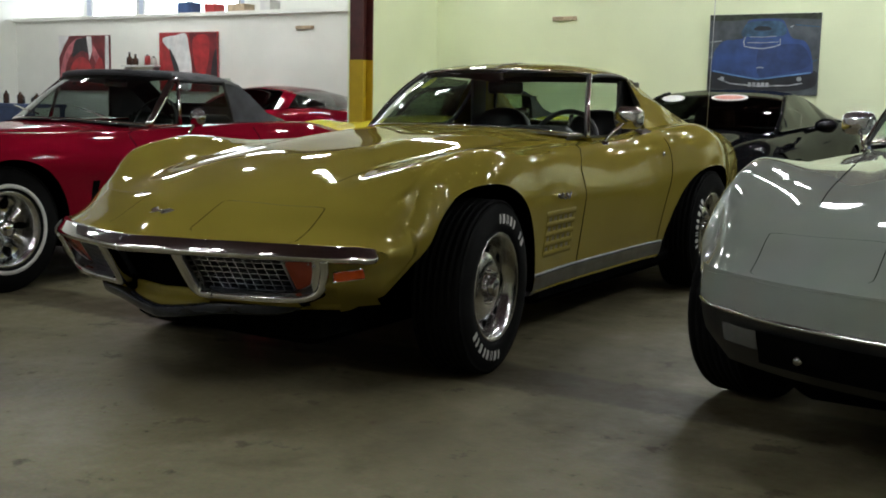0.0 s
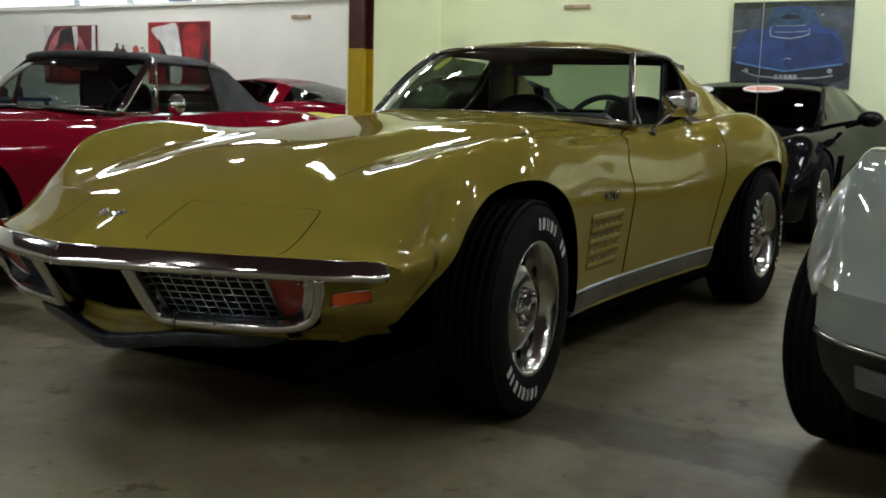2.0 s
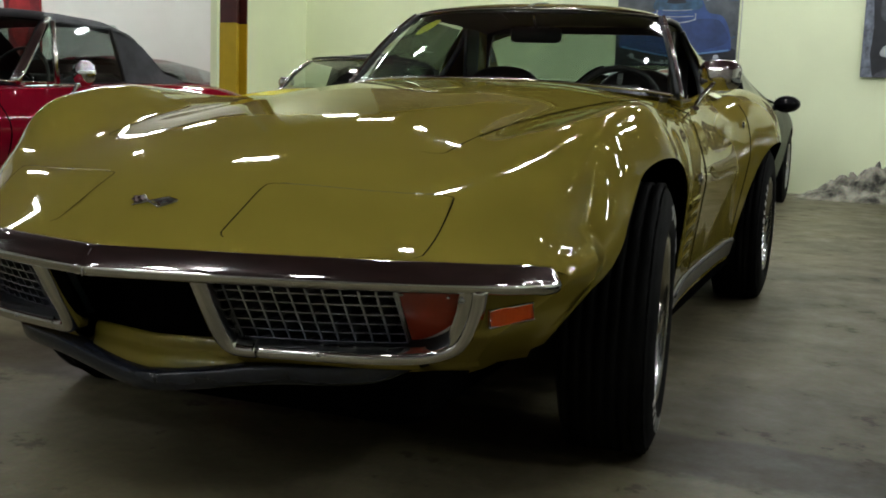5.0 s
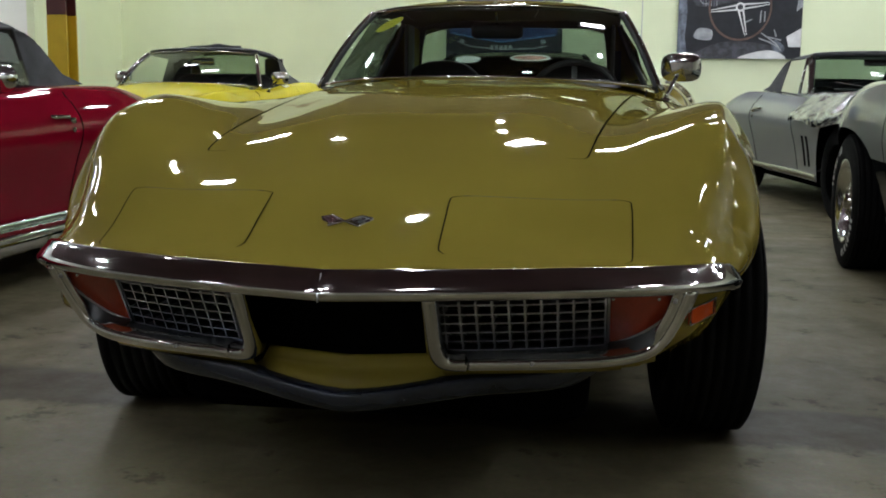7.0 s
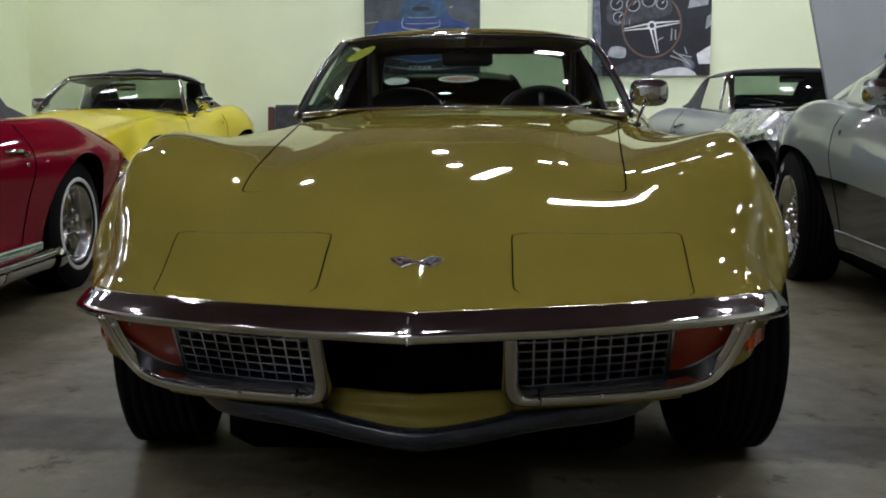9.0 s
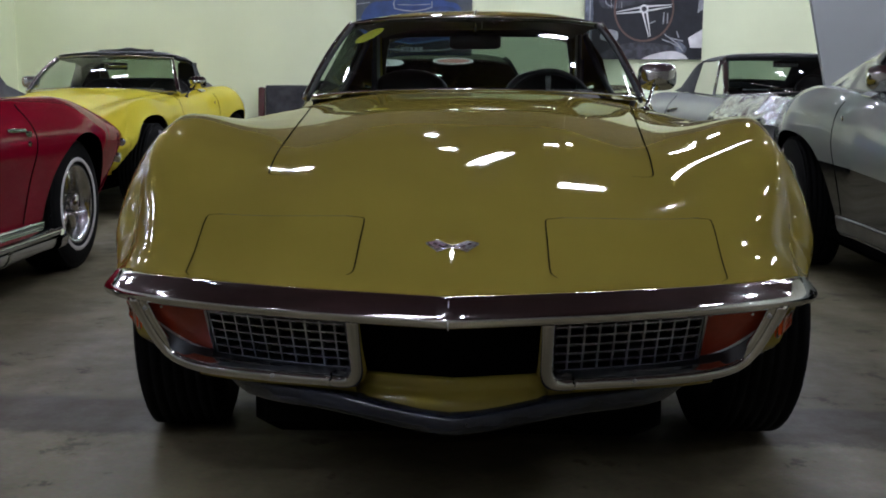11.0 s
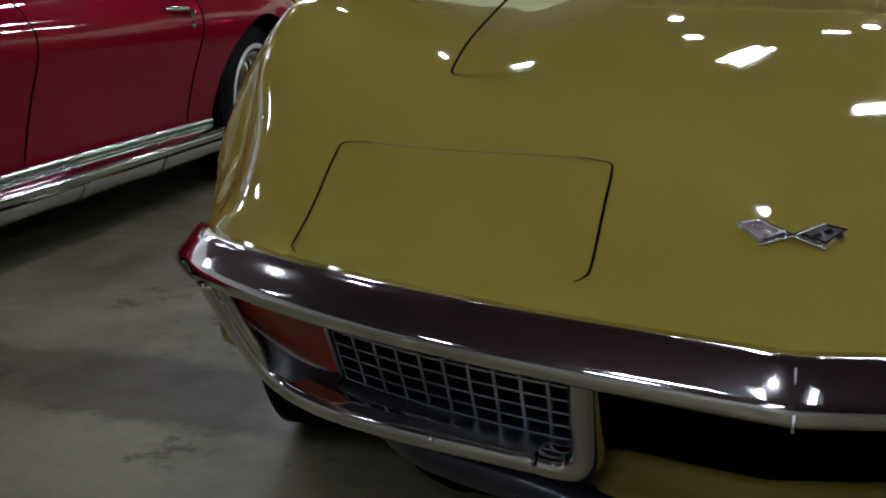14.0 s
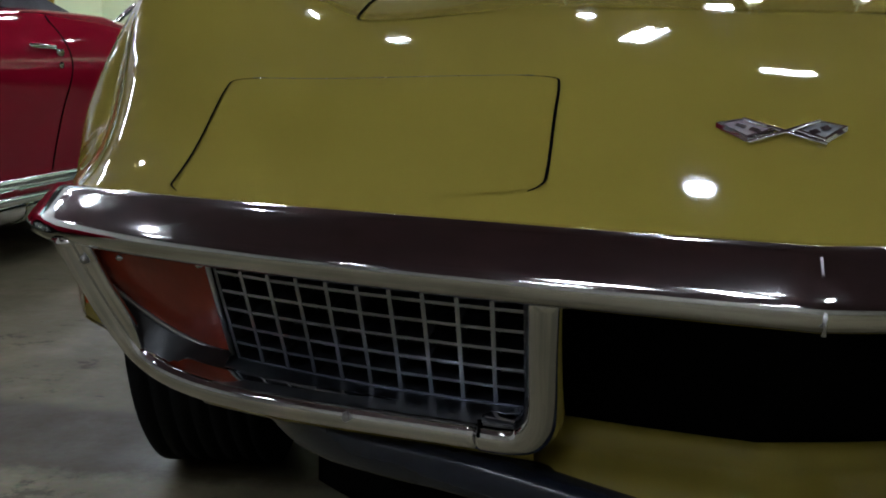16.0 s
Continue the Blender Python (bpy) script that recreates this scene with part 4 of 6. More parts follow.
    def roof_rows(mat_lift=0.0, y1=3.38):
        rows = []
        for q in np.linspace(0, 1, 22):
            row = []
            for u in np.linspace(-1, 1, 31):
                y0 = head(u * 1.05)[1]
                y = y0 + (y1 - y0) * q
                x = roof_w(y) * math.sin(u * 1.05) / math.sin(1.05)
                row.append((x, y, roof_z(y) - 0.056 * ease((y - 2.46) / 0.2) * abs(u) ** 2.6 - 0.02 * (1 - ease((y - 2.46) / 0.2)) * u * u + mat_lift))
            rows.append(row)
        return rows
    if closed:
        rr = roof_rows()
        part("roof", *grid(rr), body, car)
        part("headliner", *grid([[(x * 0.98, y + 0.02, z - 0.018) for x, y, z in row] for row in rr], flip=True), TRIM, car, "black headliner")
        part("roof_bar", *tube([(0, y, roof_z(y) + .0005) for y in np.linspace(2.475, 3.05, 16)], .005, 6), TRIM, car, "dark joint between the roof panels")
        part("roof_seam", *tube([(x, 3.05, roof_z(3.05) - 0.056 * (abs(x) / .49) ** 3.0 + .001) for x in np.linspace(-0.48, 0.48, 15)], 0.0035, 6), DARK, car, "dark joint of the lift-off roof panels")
        def quarter(h):
            # sail panel from the roof down to the deck, and the frame of the side window
            rows = []
            for q in np.linspace(0, 1, 16):
                yb = 3.10 + q * 0.72
                top = (h * float(np.interp(q, [0, 0.3, 1], [0.486, 0.462, 0.55])), yb, float(np.interp(q, [0, .12, .3, .6, .85, 1.0], [1.180, 1.174, 1.148, 1.06, .97, .925])))
                foot = (h * float(np.interp(q, [0, 0.4, 1], [0.615, 0.63, 0.60])), yb, float(np.interp(q, [0, 0.4, 1], [0.895, 0.925, 0.915])))
                inner = (h * (abs(top[0]) - 0.022), yb, top[2] - 0.006)
                mid = tuple((a + b) / 2 + c for a, b, c in zip(top, foot, (h * 0.018, 0, 0.02)))
                rows.append([(inner[0], yb, 0.91), inner, (top[0] - h * 0.02, yb, top[2] + 0.004), top, mid, foot])
            part("sail_panel", *grid(rows, flip=h > 0), body, car)
            part("quarter_trim", *box(min(h * .452, h * .470), max(h * .452, h * .470), 3.06, 3.34, 0.86, 1.165, .004), TRIM, car, "black inner quarter trim", False)
            rail = [(h * (roof_w(y) + 0.002), y, roof_z(y) - 0.060) for y in np.linspace(2.62, 3.12, 9)]
            part("roof_rail", *tube(rail, 0.010, 6), TRIM, car, "black window seal")
            jamb = rounded([(h * .488, 3.12, 1.165), (h * .515, 3.14, 1.10), (h * .572, 3.10, .975), (h * .61, 3.0, .89)], 5)
            part("window_jamb", *tube(jamb, 0.014, 6), TRIM, car, "black window seal")
        both(quarter)
        # rear bulkhead round an upright back window
        hw, zb, zt, y = 0.485, 0.88, 1.192, 3.30
        frame_path = rounded([(0, y, zb + .012), (hw - .08, y, zb + .015), (hw - .03, y, zb + .06), (hw - .045, y, zt - .06), (hw - .10, y, zt - .015), (0, y, zt - .008), (-hw + .10, y, zt - .015), (-hw + .045, y, zt - .06), (-hw + .03, y, zb + .06), (-hw + .08, y, zb + .015), (0, y, zb + .012)], 5)
        part("back_window_frame", *sweep(frame_path, [(0.022, -0.01), (0.022, 0.01), (-0.010, 0.01), (-0.010, -0.01)], up=(0, 1, 0)), TRIM, car, "black frame of the upright back window", False)
        pane = part("back_window", [(-hw + .05, y, zb + .02), (hw - .05, y, zb + .02), (hw - .06, y, zt - .02), (-hw + .06, y, zt - .02)], [(0, 1, 2, 3)], GLASS, car, "clear back window", False)
        pane.visible_shadow = False
        part("bulkhead", *joined(box(-0.60, 0.60, 3.26, 3.30, 0.3, 0.89), box(-0.50, -0.455, 3.28, 3.32, 0.86, 1.06), box(0.455, 0.50, 3.28, 3.32, 0.86, 1.06)), TRIM, car, "black cabin bulkhead", False)
    else:
        # folding fabric top with its back window
        rows = []
        for y, w, z, drop in ((2.54, .515, 1.232, .02), (2.62, .535, 1.243, .055), (2.85, .55, 1.258, .075), (3.10, .545, 1.250, .085), (3.28, .53, 1.215, .09), (3.42, .53, 1.13, .12), (3.55, .55, 1.02, .10), (3.68, .575, .945, .02)):
            rows.append([(w * math.sin(u * 1.2) / math.sin(1.2), y + 0.10 * abs(u) ** 2 * (y < 2.7), z - drop * abs(u) ** 3) for u in np.linspace(-1, 1, 25)])
        v, f = grid(rows)
        f = [q for q in f if not (3.27 < sum(v[i][1] for i in q) / 4 < 3.56 and abs(sum(v[i][0] for i in q) / 4) < 0.38)]
        part("soft_top", v, f, FABRIC, car, "black folding fabric top")
        pane = part("back_window", [(-.40, 3.275, 1.205), (.40, 3.275, 1.205), (.40, 3.56, 1.005), (-.40, 3.56, 1.005)], [(3, 2, 1, 0)], GLASS, car, "clear plastic back window", False)
        pane.visible_shadow = False
        part("top_fold", *joined(tube([(-.30, 3.06, 1.262), (-.1, 3.02, 1.272), (.05, 3.04, 1.268), (.22, 3.0, 1.268)], .012, 6), tube([(-.12, 3.0, 1.266), (.02, 2.95, 1.285), (.12, 2.98, 1.268)], .012, 6)), FABRIC, car, "loose fold on the fabric top")
        part("soft_top_lining", *grid([[(x * .98, y, z - .02) for x, y, z in r] for r in rows[:5]], flip=True), TRIM, car)
        def side_cloth(h):
            rows = [[(h * .535, 3.12, 1.17), (h * .60, 3.08, .91)], [(h * .53, 3.28, 1.13), (h * .60, 3.28, .92)], [(h * .53, 3.45, 1.02), (h * .60, 3.48, .93)], [(h * .575, 3.68, .945), (h * .60, 3.66, .935)]]
            part("soft_top_side", *grid(rows, flip=h > 0), FABRIC, car, "black fabric side of the top")
        both(side_cloth)
        part("bulkhead", *joined(box(-0.60, 0.60, 3.16, 3.20, 0.3, 0.94), box(-0.54, 0.54, 3.20, 3.26, 0.90, 1.01, 0.02), box(-0.54, -0.37, 3.24, 3.27, 0.95, 1.16), box(0.37, 0.54, 3.24, 3.27, 0.95, 1.16)), TRIM, car, "black cabin bulkhead", False)
        part("deck", *box(-0.60, 0.60, 3.36, 3.75, 0.88, 0.93, .02), body, car, "", False)
    # cabin
    part("cabin_floor", *box(-0.60, 0.60, 2.1, 3.32, 0.26, 0.34), TRIM, car, "black cabin floor", False)
    part("dashboard", *joined(box(-0.60, 0.60, 2.22, 2.52, 0.62, 0.885, 0.05), box(0.10, 0.52, 2.30, 2.56, 0.74, 0.925, 0.06), box(-0.11, 0.11, 2.45, 2.75, 0.45, 0.80, 0.04)), LEATHER, car, "black padded dashboard", False)
    def inside(h):
        rows = [[(h * .60, y, z) for z in (.30, .55, .80, .885)] for y in np.linspace(2.15, 3.32, 6)]
        part("door_card", *grid([[(x - h * 0.03 * (k == 2), y, z) for k, (x, y, z) in enumerate(r)] for r in rows], flip=h < 0), LEATHER, car, "black vinyl inner door panel")
        seat = part("seat", *joined(box(h * .31 - .23, h * .31 + .23, 2.62, 3.10, .36, .52, .05)), LEATHER, car, "black vinyl bucket seat")
        rows = []
        for z, w in ((0, .195), (.10, .212), (.25, .215), (.36, .208), (.43, .192), (.48, .165), (.515, .125), (.535, .075), (.545, .01)):
            rows.append([(w * math.copysign(abs(math.cos(a)) ** .55, math.cos(a)), .3 * w * math.copysign(abs(math.sin(a)) ** .6, math.sin(a)), z) for a in np.linspace(0, 2 * math.pi, 25)[:-1]])
        back = moved(grid(rows, True), pose(h * .31, 3.06, .48, -14))
        part("seat_back", *back, LEATHER, seat)
    both(inside)
    if hero:
        sw = part("steering_wheel", *moved(lathe([(-.014, .183), (0, .172), (.014, .183), (.010, .196), (-.010, .196), (-.014, .183)], 40, "z"), pose(.31, 2.72, .825, 68)), TRIM, car, "black steering wheel")
        part("spoke", *joined(*[moved(box(-.012, .012, 0, .175, -.003, .003), pose(.31, 2.72, .825, 68) @ pose(0, 0, -.02, 0, 0, a)) for a in (0, 120, 240)]), BRIGHT, sw, "bright steel spokes", False)
        part("column", *moved(lathe([(-.45, .03), (-.02, .03), (0, .045), (.01, .001)], 16, "z"), pose(.31, 2.72, .825, 68)), TRIM, sw)
        rolled = part("door_window", [(-.622, 2.33, .885), (-.612, 3.06, .90), (-.502, 3.09, 1.160), (-.497, 2.60, 1.178)], [(0, 1, 2, 3)], DIMGLASS, car, "raised grey door window", False)
        rolled.visible_shadow = False
    if hero or not closed:
        mir = part("inside_mirror", *box(-.105, .105, 2.615, 2.64, 1.085, 1.148, .02), TRIM if closed else BRIGHT, car, "black inside mirror" if closed else "bright inside mirror")
        part("mirror_stalk", *tube([(0, 2.63, 1.13), (0, 2.58, 1.205)], .006, 6), CHROME, mir)
    def door_mirror(h):
        c = Vector((h * .735, 2.56, .975))
        rows = []
        for d, q in ((-.035, .02), (-.034, .45), (-.028, .75), (-.012, .97), (.010, 1.0), (.016, .95)):
            rows.append([(c.x + .078 * q * math.copysign(abs(math.cos(a)) ** .6, math.cos(a)), c.y + d, c.z + .056 * q * math.copysign(abs(math.sin(a)) ** .6, math.sin(a))) for a in np.linspace(0, 2 * math.pi, 29)[:-1]])
        mir = part("door_mirror", *grid(rows, True), CHROME, car, "chrome door mirror")
        part("mirror_glass", [(c.x + .072 * math.copysign(abs(math.cos(a)) ** .6, math.cos(a)), c.y + .0165, c.z + .05 * math.copysign(abs(math.sin(a)) ** .6, math.sin(a))) for a in np.linspace(0, 2 * math.pi, 29)[:-1]], [tuple(range(27, -1, -1))], MIRROR, mir, "mirror glass", False)
        part("stalk", *tube(rounded([(h * .672, 2.42, .852), (h * .690, 2.44, .89), (h * .72, 2.53, .945)], 5), .008, 8), CHROME, mir)
        part("foot", *lathe([(-.004, .022), (.008, .018), (.012, .001)], 14, "z", (h * .672, 2.42, .848)), CHROME, mir)
    for h in mirrors:
        door_mirror(h)
    def door(h):
        line = [c3.side(z, 1.955 + 0.11 * ease((z - .74) / .10), 0.001, h) for z in np.linspace(0.832, 0.335, 26)]
        start = [c3.top(h * x, y, .001) for x, y in ((.615, 2.26), (.635, 2.20), (.66, 2.12))]
        part("door_gap", *tube(start + line, 0.0021, 6), DARK, car, "dark gap at the door's front edge")
        line = [c3.side(z, 3.0 - 0.06 * ease((.84 - z) / .5), 0.001, h) for z in np.linspace(0.87, 0.335, 24)]
        part("door_gap", *tube(line, 0.0018, 6), DARK, car, "dark gap at the door's rear edge")
        c = c3.top(h * 0.668, 2.93, 0.004)
        part("door_handle", *moved(box(-.022, .022, -.07, .07, -.003, .008, .003), pose(c[0], c[1], c[2], 4, h * 24, 0)), CHROME, car, "chrome flush door handle", False)
        part("door_lock", *moved(lathe([(0, .013), (.005, .012), (.006, .001)], 14, "x"), pose(*c3.side(.79, 2.93, .002, h), 0, 0, 0 if h > 0 else 180)), CHROME, car, "round chrome door lock")
        # Flush panel just over the skin; its dark tone stands for the recess's shade.
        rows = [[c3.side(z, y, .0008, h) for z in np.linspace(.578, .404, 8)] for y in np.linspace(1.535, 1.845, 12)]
        vent = part("side_vent", *grid(rows, flip=h > 0), VENT_SHADE if hero else DARK, car, "shaded recess of the side vent")
        for k in range(5):
            z = 0.574 - k * 0.0425
            y0, y1 = 1.525 + k * 0.004, 1.85
            rows = [[c3.side(z - .012, y, .0012, h), c3.side(z - .011, y, .005, h), c3.side(z + .008, y, .0045, h), c3.side(z + .014, y, .0005, h)] for y in np.linspace(y0, y1, 12)]
            part("vent_louvre", *grid(rows, flip=h < 0), body, vent)
        for k in range(6):
            y = 1.545 + k * 0.058
            rows = [[c3.side(z, y - .012, .0005, h), c3.side(z, y - .008, .0032, h), c3.side(z, y + .008, .0032, h), c3.side(z, y + .012, .0005, h)] for z in np.linspace(.58, .402, 8)]
            part("vent_divider", *grid(rows, flip=h > 0), body, vent)
        # script badge as a plain bright squiggle
        pts = [c3.side(.645 + .014 * math.sin(k * 1.9) + (.010 if k == 2 else 0), 1.615 + .0145 * k, .005, h) for k in range(12)]
        part("fender_badge", *tube(rounded(pts, 4), .0042, 6), CHROME, car, "small chrome fender badge")
    both(door)
    return car


gold = c3_car("gold_coupe", "gold-ochre metallic sports coupe with chrome bumper, steered wheels", pose(0, 0, 0), GOLD, hero=True, steer=6.0)
grey = c3_car("silver_coupe", "silver-grey sports coupe with charcoal lower body", pose(2.49, 0.335, 0), GREY_TWO, nose="body", steer=-14.0, mirrors=(1, -1))
yellow = c3_car("yellow_convertible", "bright yellow sports convertible with closed black top", pose(-3.22, 4.95, 0) @ Matrix.Diagonal((1, 1, 0.968, 1)), YELLOW, closed=False, mirrors=(1, -1))


# emblem on the nose: two small crossed flags
emblem = part("emblem", *tube([c3.top(x, s, .004) for x, s in ((-.030, .138), (0, .156), (.030, .174))], .0022, 6), CHROME, gold, "crossed-flag nose emblem")
part("flag_staff", *tube([c3.top(x, s, .004) for x, s in ((.030, .138), (0, .156), (-.030, .174))], .0022, 6), CHROME, emblem)
for h, mat in ((-1, MAROON), (1, TRIM)):
    quad = [(.008, .158), (.030, .174), (.052, .166), (.030, .144)]
    def on(q, up):
        return [c3.top(h * (.030 + (x - .030) * q), .1605 + (s - .1605) * q, up) for x, s in quad]
    v, f = grid([on(1.0, .001), on(1.0, .005), on(.82, .005)], True)
    part("flag_frame", v, f, CHROME, emblem, "", False)
    part("flag", on(.82, .0046), [(0, 1, 2, 3)], mat, emblem, "dark enamel flag", False)
    for k in range(3):
        part("flag_check", [c3.top(h * (.018 + .010 * k + dx), .156 + .006 * (k % 2) + ds, .0052) for dx, ds in ((0, 0), (.007, .004), (.010, -.001), (.003, -.005))], [(0, 1, 2, 3)], CHROME, emblem, "", False)

part("antenna", *tube([(.60, 4.16, .90), (.60, 4.18, 1.30), (.60, 4.205, 1.86)], .0022, 6), DULL, gold, "thin steel radio antenna")
# oval sticker inside the top corner of the windscreen
STICKER = plain("yellow_sticker", (0.75, 0.72, 0.05), 0.5, vary=0.05)
c = Vector((-.425, 2.533, 1.135))
ax, ay = Vector((.080, -.020, .034)), Vector((.004, -.030, -.030))
part("inspection_sticker", [tuple(c + ax * math.cos(a) * .75 + ay * math.sin(a) * .55) for a in np.linspace(0, 2 * math.pi, 25)[:-1]], [tuple(range(24))], STICKER, gold, "yellow oval paper sticker on the glass", False)

# ---- open cars of the second series ----
C2 = [
    (0.00, 0, .655, .20, .652, .40, .648, .55, .642, .66, .636, .72, .625, .755, .60, .73, .50, .64, .38),
    (0.40, 0, .725, .22, .724, .42, .712, .56, .728, .68, .742, .78, .715, .84, .65, .815, .50, .74, .30),
    (0.92, 0, .785, .24, .784, .44, .760, .58, .795, .70, .826, .81, .775, .880, .675, .862, .55, .84, .28),
    (1.40, 0, .835, .26, .834, .46, .795, .58, .808, .70, .822, .80, .765, .868, .665, .838, .50, .80, .24),
    (1.90, 0, .865, .30, .862, .50, .838, .60, .836, .70, .822, .79, .765, .855, .660, .822, .48, .78, .24),
    (2.50, 0, .875, .30, .872, .52, .858, .62, .854, .71, .840, .80, .778, .858, .665, .822, .48, .78, .24),
    (3.00, 0, .880, .30, .876, .52, .866, .62, .870, .71, .866, .81, .795, .872, .675, .840, .50, .79, .26),
    (3.41, 0, .865, .30, .862, .50, .854, .62, .868, .71, .868, .82, .800, .888, .685, .868, .55, .85, .30),
    (4.00, 0, .800, .30, .800, .50, .792, .60, .792, .69, .782, .78, .730, .835, .655, .795, .50, .72, .33),
    (4.40, 0, .700, .30, .700, .50, .698, .58, .692, .64, .682, .70, .660, .725, .62, .68, .52, .60, .42),
]
c2 = Loft(C2, (0.10, 0.15), 0.6)
C2_ARCHES = [round_arch(.92, .30, .395), round_arch(3.41, .30, .395)]


def c2_car(name, label, m, body, fabric, fabric_label, pipes=False, hood_up=False):
    car = thing(name, label, "car", m, "parked cars")
    hole = lambda x, y: abs(x) < 0.58 and 1.90 + 0.16 * (abs(x) / 0.58) ** 2 < y < 3.05  # noqa: E731
    (v, f), wells = c2.shell(stations_for(C2, C2_ARCHES, 0.04), C2_ARCHES, hole)
    part("body", v, f, body, car)
    for w in wells:
        part("wheel_well", *w, DARK, car, "black wheel well")
    part("underbody", *joined(box(-0.46, 0.46, 0.3, 4.2, 0.17, 0.36, 0.03), box(-0.72, 0.72, 1.35, 2.98, 0.18, 0.27, 0.03)), DARK, car, "black underside", False)
    part("tail_panel", [(x, 4.40, z) for x, z in ((-.60, .42), (-.72, .61), (-.58, .69), (0, .70), (.58, .69), (.72, .61), (.60, .42))], [tuple(range(7))], body, car, "", False)
    part("nose_panel", [(x, c2.y(x, 0) + .002, z) for x, z in ((-.64, .38), (-.755, .60), (-.55, .64), (0, .655), (.55, .64), (.755, .60), (.64, .38))], [tuple(range(6, -1, -1))], body, car, "", False)
    for y, s in ((-0.01, 1), (4.42, 1)):
        part("bumper", *tube(rounded([(-.70, y + (.06 if y < 1 else -.02), .50), (-.5, y, .50), (-.2, y, .50)], 5), .03, 10), CHROME, car, "chrome bumper blade")
        part("bumper", *tube(rounded([(.70, y + (.06 if y < 1 else -.02), .50), (.5, y, .50), (.2, y, .50)], 5), .03, 10), CHROME, car, "chrome bumper blade")
    for h in (1, -1):
        part("tail_bumper", *tube(rounded([(h * .55, 4.42, .60), (h * .68, 4.38, .60), (h * .77, 4.25, .60)], 5), .025, 8), CHROME, car, "chrome corner bumper")
        wheel(car, "rally", h * .715, .92, 0, .985, not hood_up, DARK if hood_up else None)
        wheel(car, "rally", h * .715, 3.41, 0, .985, True)
        # sill and side pipe
        rows = [[c2.side(z, s, o, h) for z, o in ((.292, .004), (.286, .014), (.262, .016), (.250, .006))] for s in np.linspace(1.32, 3.01, 24)]
        part("sill_trim", *grid(rows, flip=h < 0), BRIGHT, car, "bright sill trim")
        if pipes:
            pipe = [(h * .815, y, .205) for y in np.linspace(1.30, 3.00, 20)] + [(h * .83, 3.07, .20)]
            p = part("side_pipe", *tube(pipe, .052, 16), CHROME, car, "chrome side exhaust pipe")
            part("pipe_tip", *lathe([(3.03, .054), (3.09, .056), (3.12, .050), (3.10, .040), (3.02, .038)], 20, "y", (h * .832, 0, .20)), CHROME, p)
            for k in range(3):
                part("pipe_band", *lathe([(1.45 + .52 * k, .054), (1.455 + .52 * k, .057), (1.49 + .52 * k, .057), (1.495 + .52 * k, .054)], 18, "y", (h * .815, 0, .205)), BRIGHT, p)
            rows = [[c2.side(.262, s, .010, h), (h * .875, s, .252), (h * .885, s, .235), (h * .87, s, .222)] for s in np.linspace(1.32, 3.01, 20)]
            part("pipe_cover", *grid(rows, flip=h < 0), CHROME, car, "chrome heat shield over the pipe")
        for y0 in (1.70,):
            line = [c2.side(z, y0 + .10 - .02 * ease((.66 - z) / .3), .001, h) for z in np.linspace(.815, .30, 22)]
            part("door_gap", *tube([c2.top(h * .62, 1.98, .001)] + line, .003, 6), DARK, car, "dark gap at the door's front edge")
        line = [c2.side(z, 2.86 - .05 * ease((.84 - z) / .5), .001, h) for z in np.linspace(.845, .30, 22)]
        part("door_gap", *tube(line, .003, 6), DARK, car, "dark gap at the door's rear edge")
        for k in range(2):
            rows = [[c2.side(z, 1.45 + .10 * k + d, o, h) for d, o in ((0, .0015), (.05, .0015))] for z in np.linspace(.56, .34, 8)]
            part("fender_slot", *grid(rows, flip=h > 0), DARK, car, "dark vertical slot in the fender")
        a = c2.side(.752, 2.66, .014, h)
        hd = part("door_handle", *tube([c2.side(.735, 2.60, .004, h), c2.side(.735, 2.62, .020, h), c2.side(.733, 2.72, .022, h), c2.side(.730, 2.75, .006, h)], .009, 8), CHROME, car, "chrome door handle")
        part("handle_button", *moved(lathe([(0, .014), (.018, .013), (.02, .001)], 12, "x"), pose(*c2.side(.715, 2.765, .002, h), 0, 0, 0 if h > 0 else 180)), CHROME, hd)
        part("key_lock", *moved(lathe([(0, .012), (.006, .011), (.007, .001)], 12, "x"), pose(*c2.side(.672, 2.765, .002, h), 0, 0, 0 if h > 0 else 180)), CHROME, hd)
    part("hood_gap", *tube([c2.top(x, s, .001) for x, s in [(-.42, .35), (-.45, .9), (-.50, 1.4), (-.53, 1.72)]], .003, 6), DARK, car, "dark gap at the hood's edge")
    part("hood_gap", *tube([c2.top(x, s, .001) for x, s in [(.42, .35), (.45, .9), (.50, 1.4), (.53, 1.72)]], .003, 6), DARK, car, "dark gap at the hood's edge")
    # windscreen
    base = lambda t: (.632 * math.sin(t) / math.sin(1.0), 1.82 + .24 * (1 - math.cos(t)) / (1 - math.cos(1.0)), .885 - .03 * t * t)  # noqa: E731
    head = lambda t: (.515 * math.sin(t) / math.sin(1.0), 2.27 + .12 * (1 - math.cos(t)) / (1 - math.cos(1.0)), 1.168 - .018 * t * t)  # noqa: E731
    ts = np.linspace(-1, 1, 25)
    rows = [[tuple(np.array(base(t)) * (1 - q) + np.array(head(t)) * q + np.array((0, 0, .015 * math.sin(math.pi * q)))) for t in ts] for q in np.linspace(0, 1, 7)]
    g = part("windscreen", *grid(rows), GLASS, car, "clear windscreen")
    g.visible_shadow = False
    part("cowl", *grid([[(x, y - .03, z - .01) for x, y, z in map(base, ts)], [(x, y + .07, z - .014) for x, y, z in map(base, ts)], [(x, y + .1, z - .08) for x, y, z in map(base, ts)]]), TRIM, car, "black cowl")
    part("screen_trim", *tube([base(t) for t in ts], .008, 6), CHROME, car, "chrome strip round the windscreen")
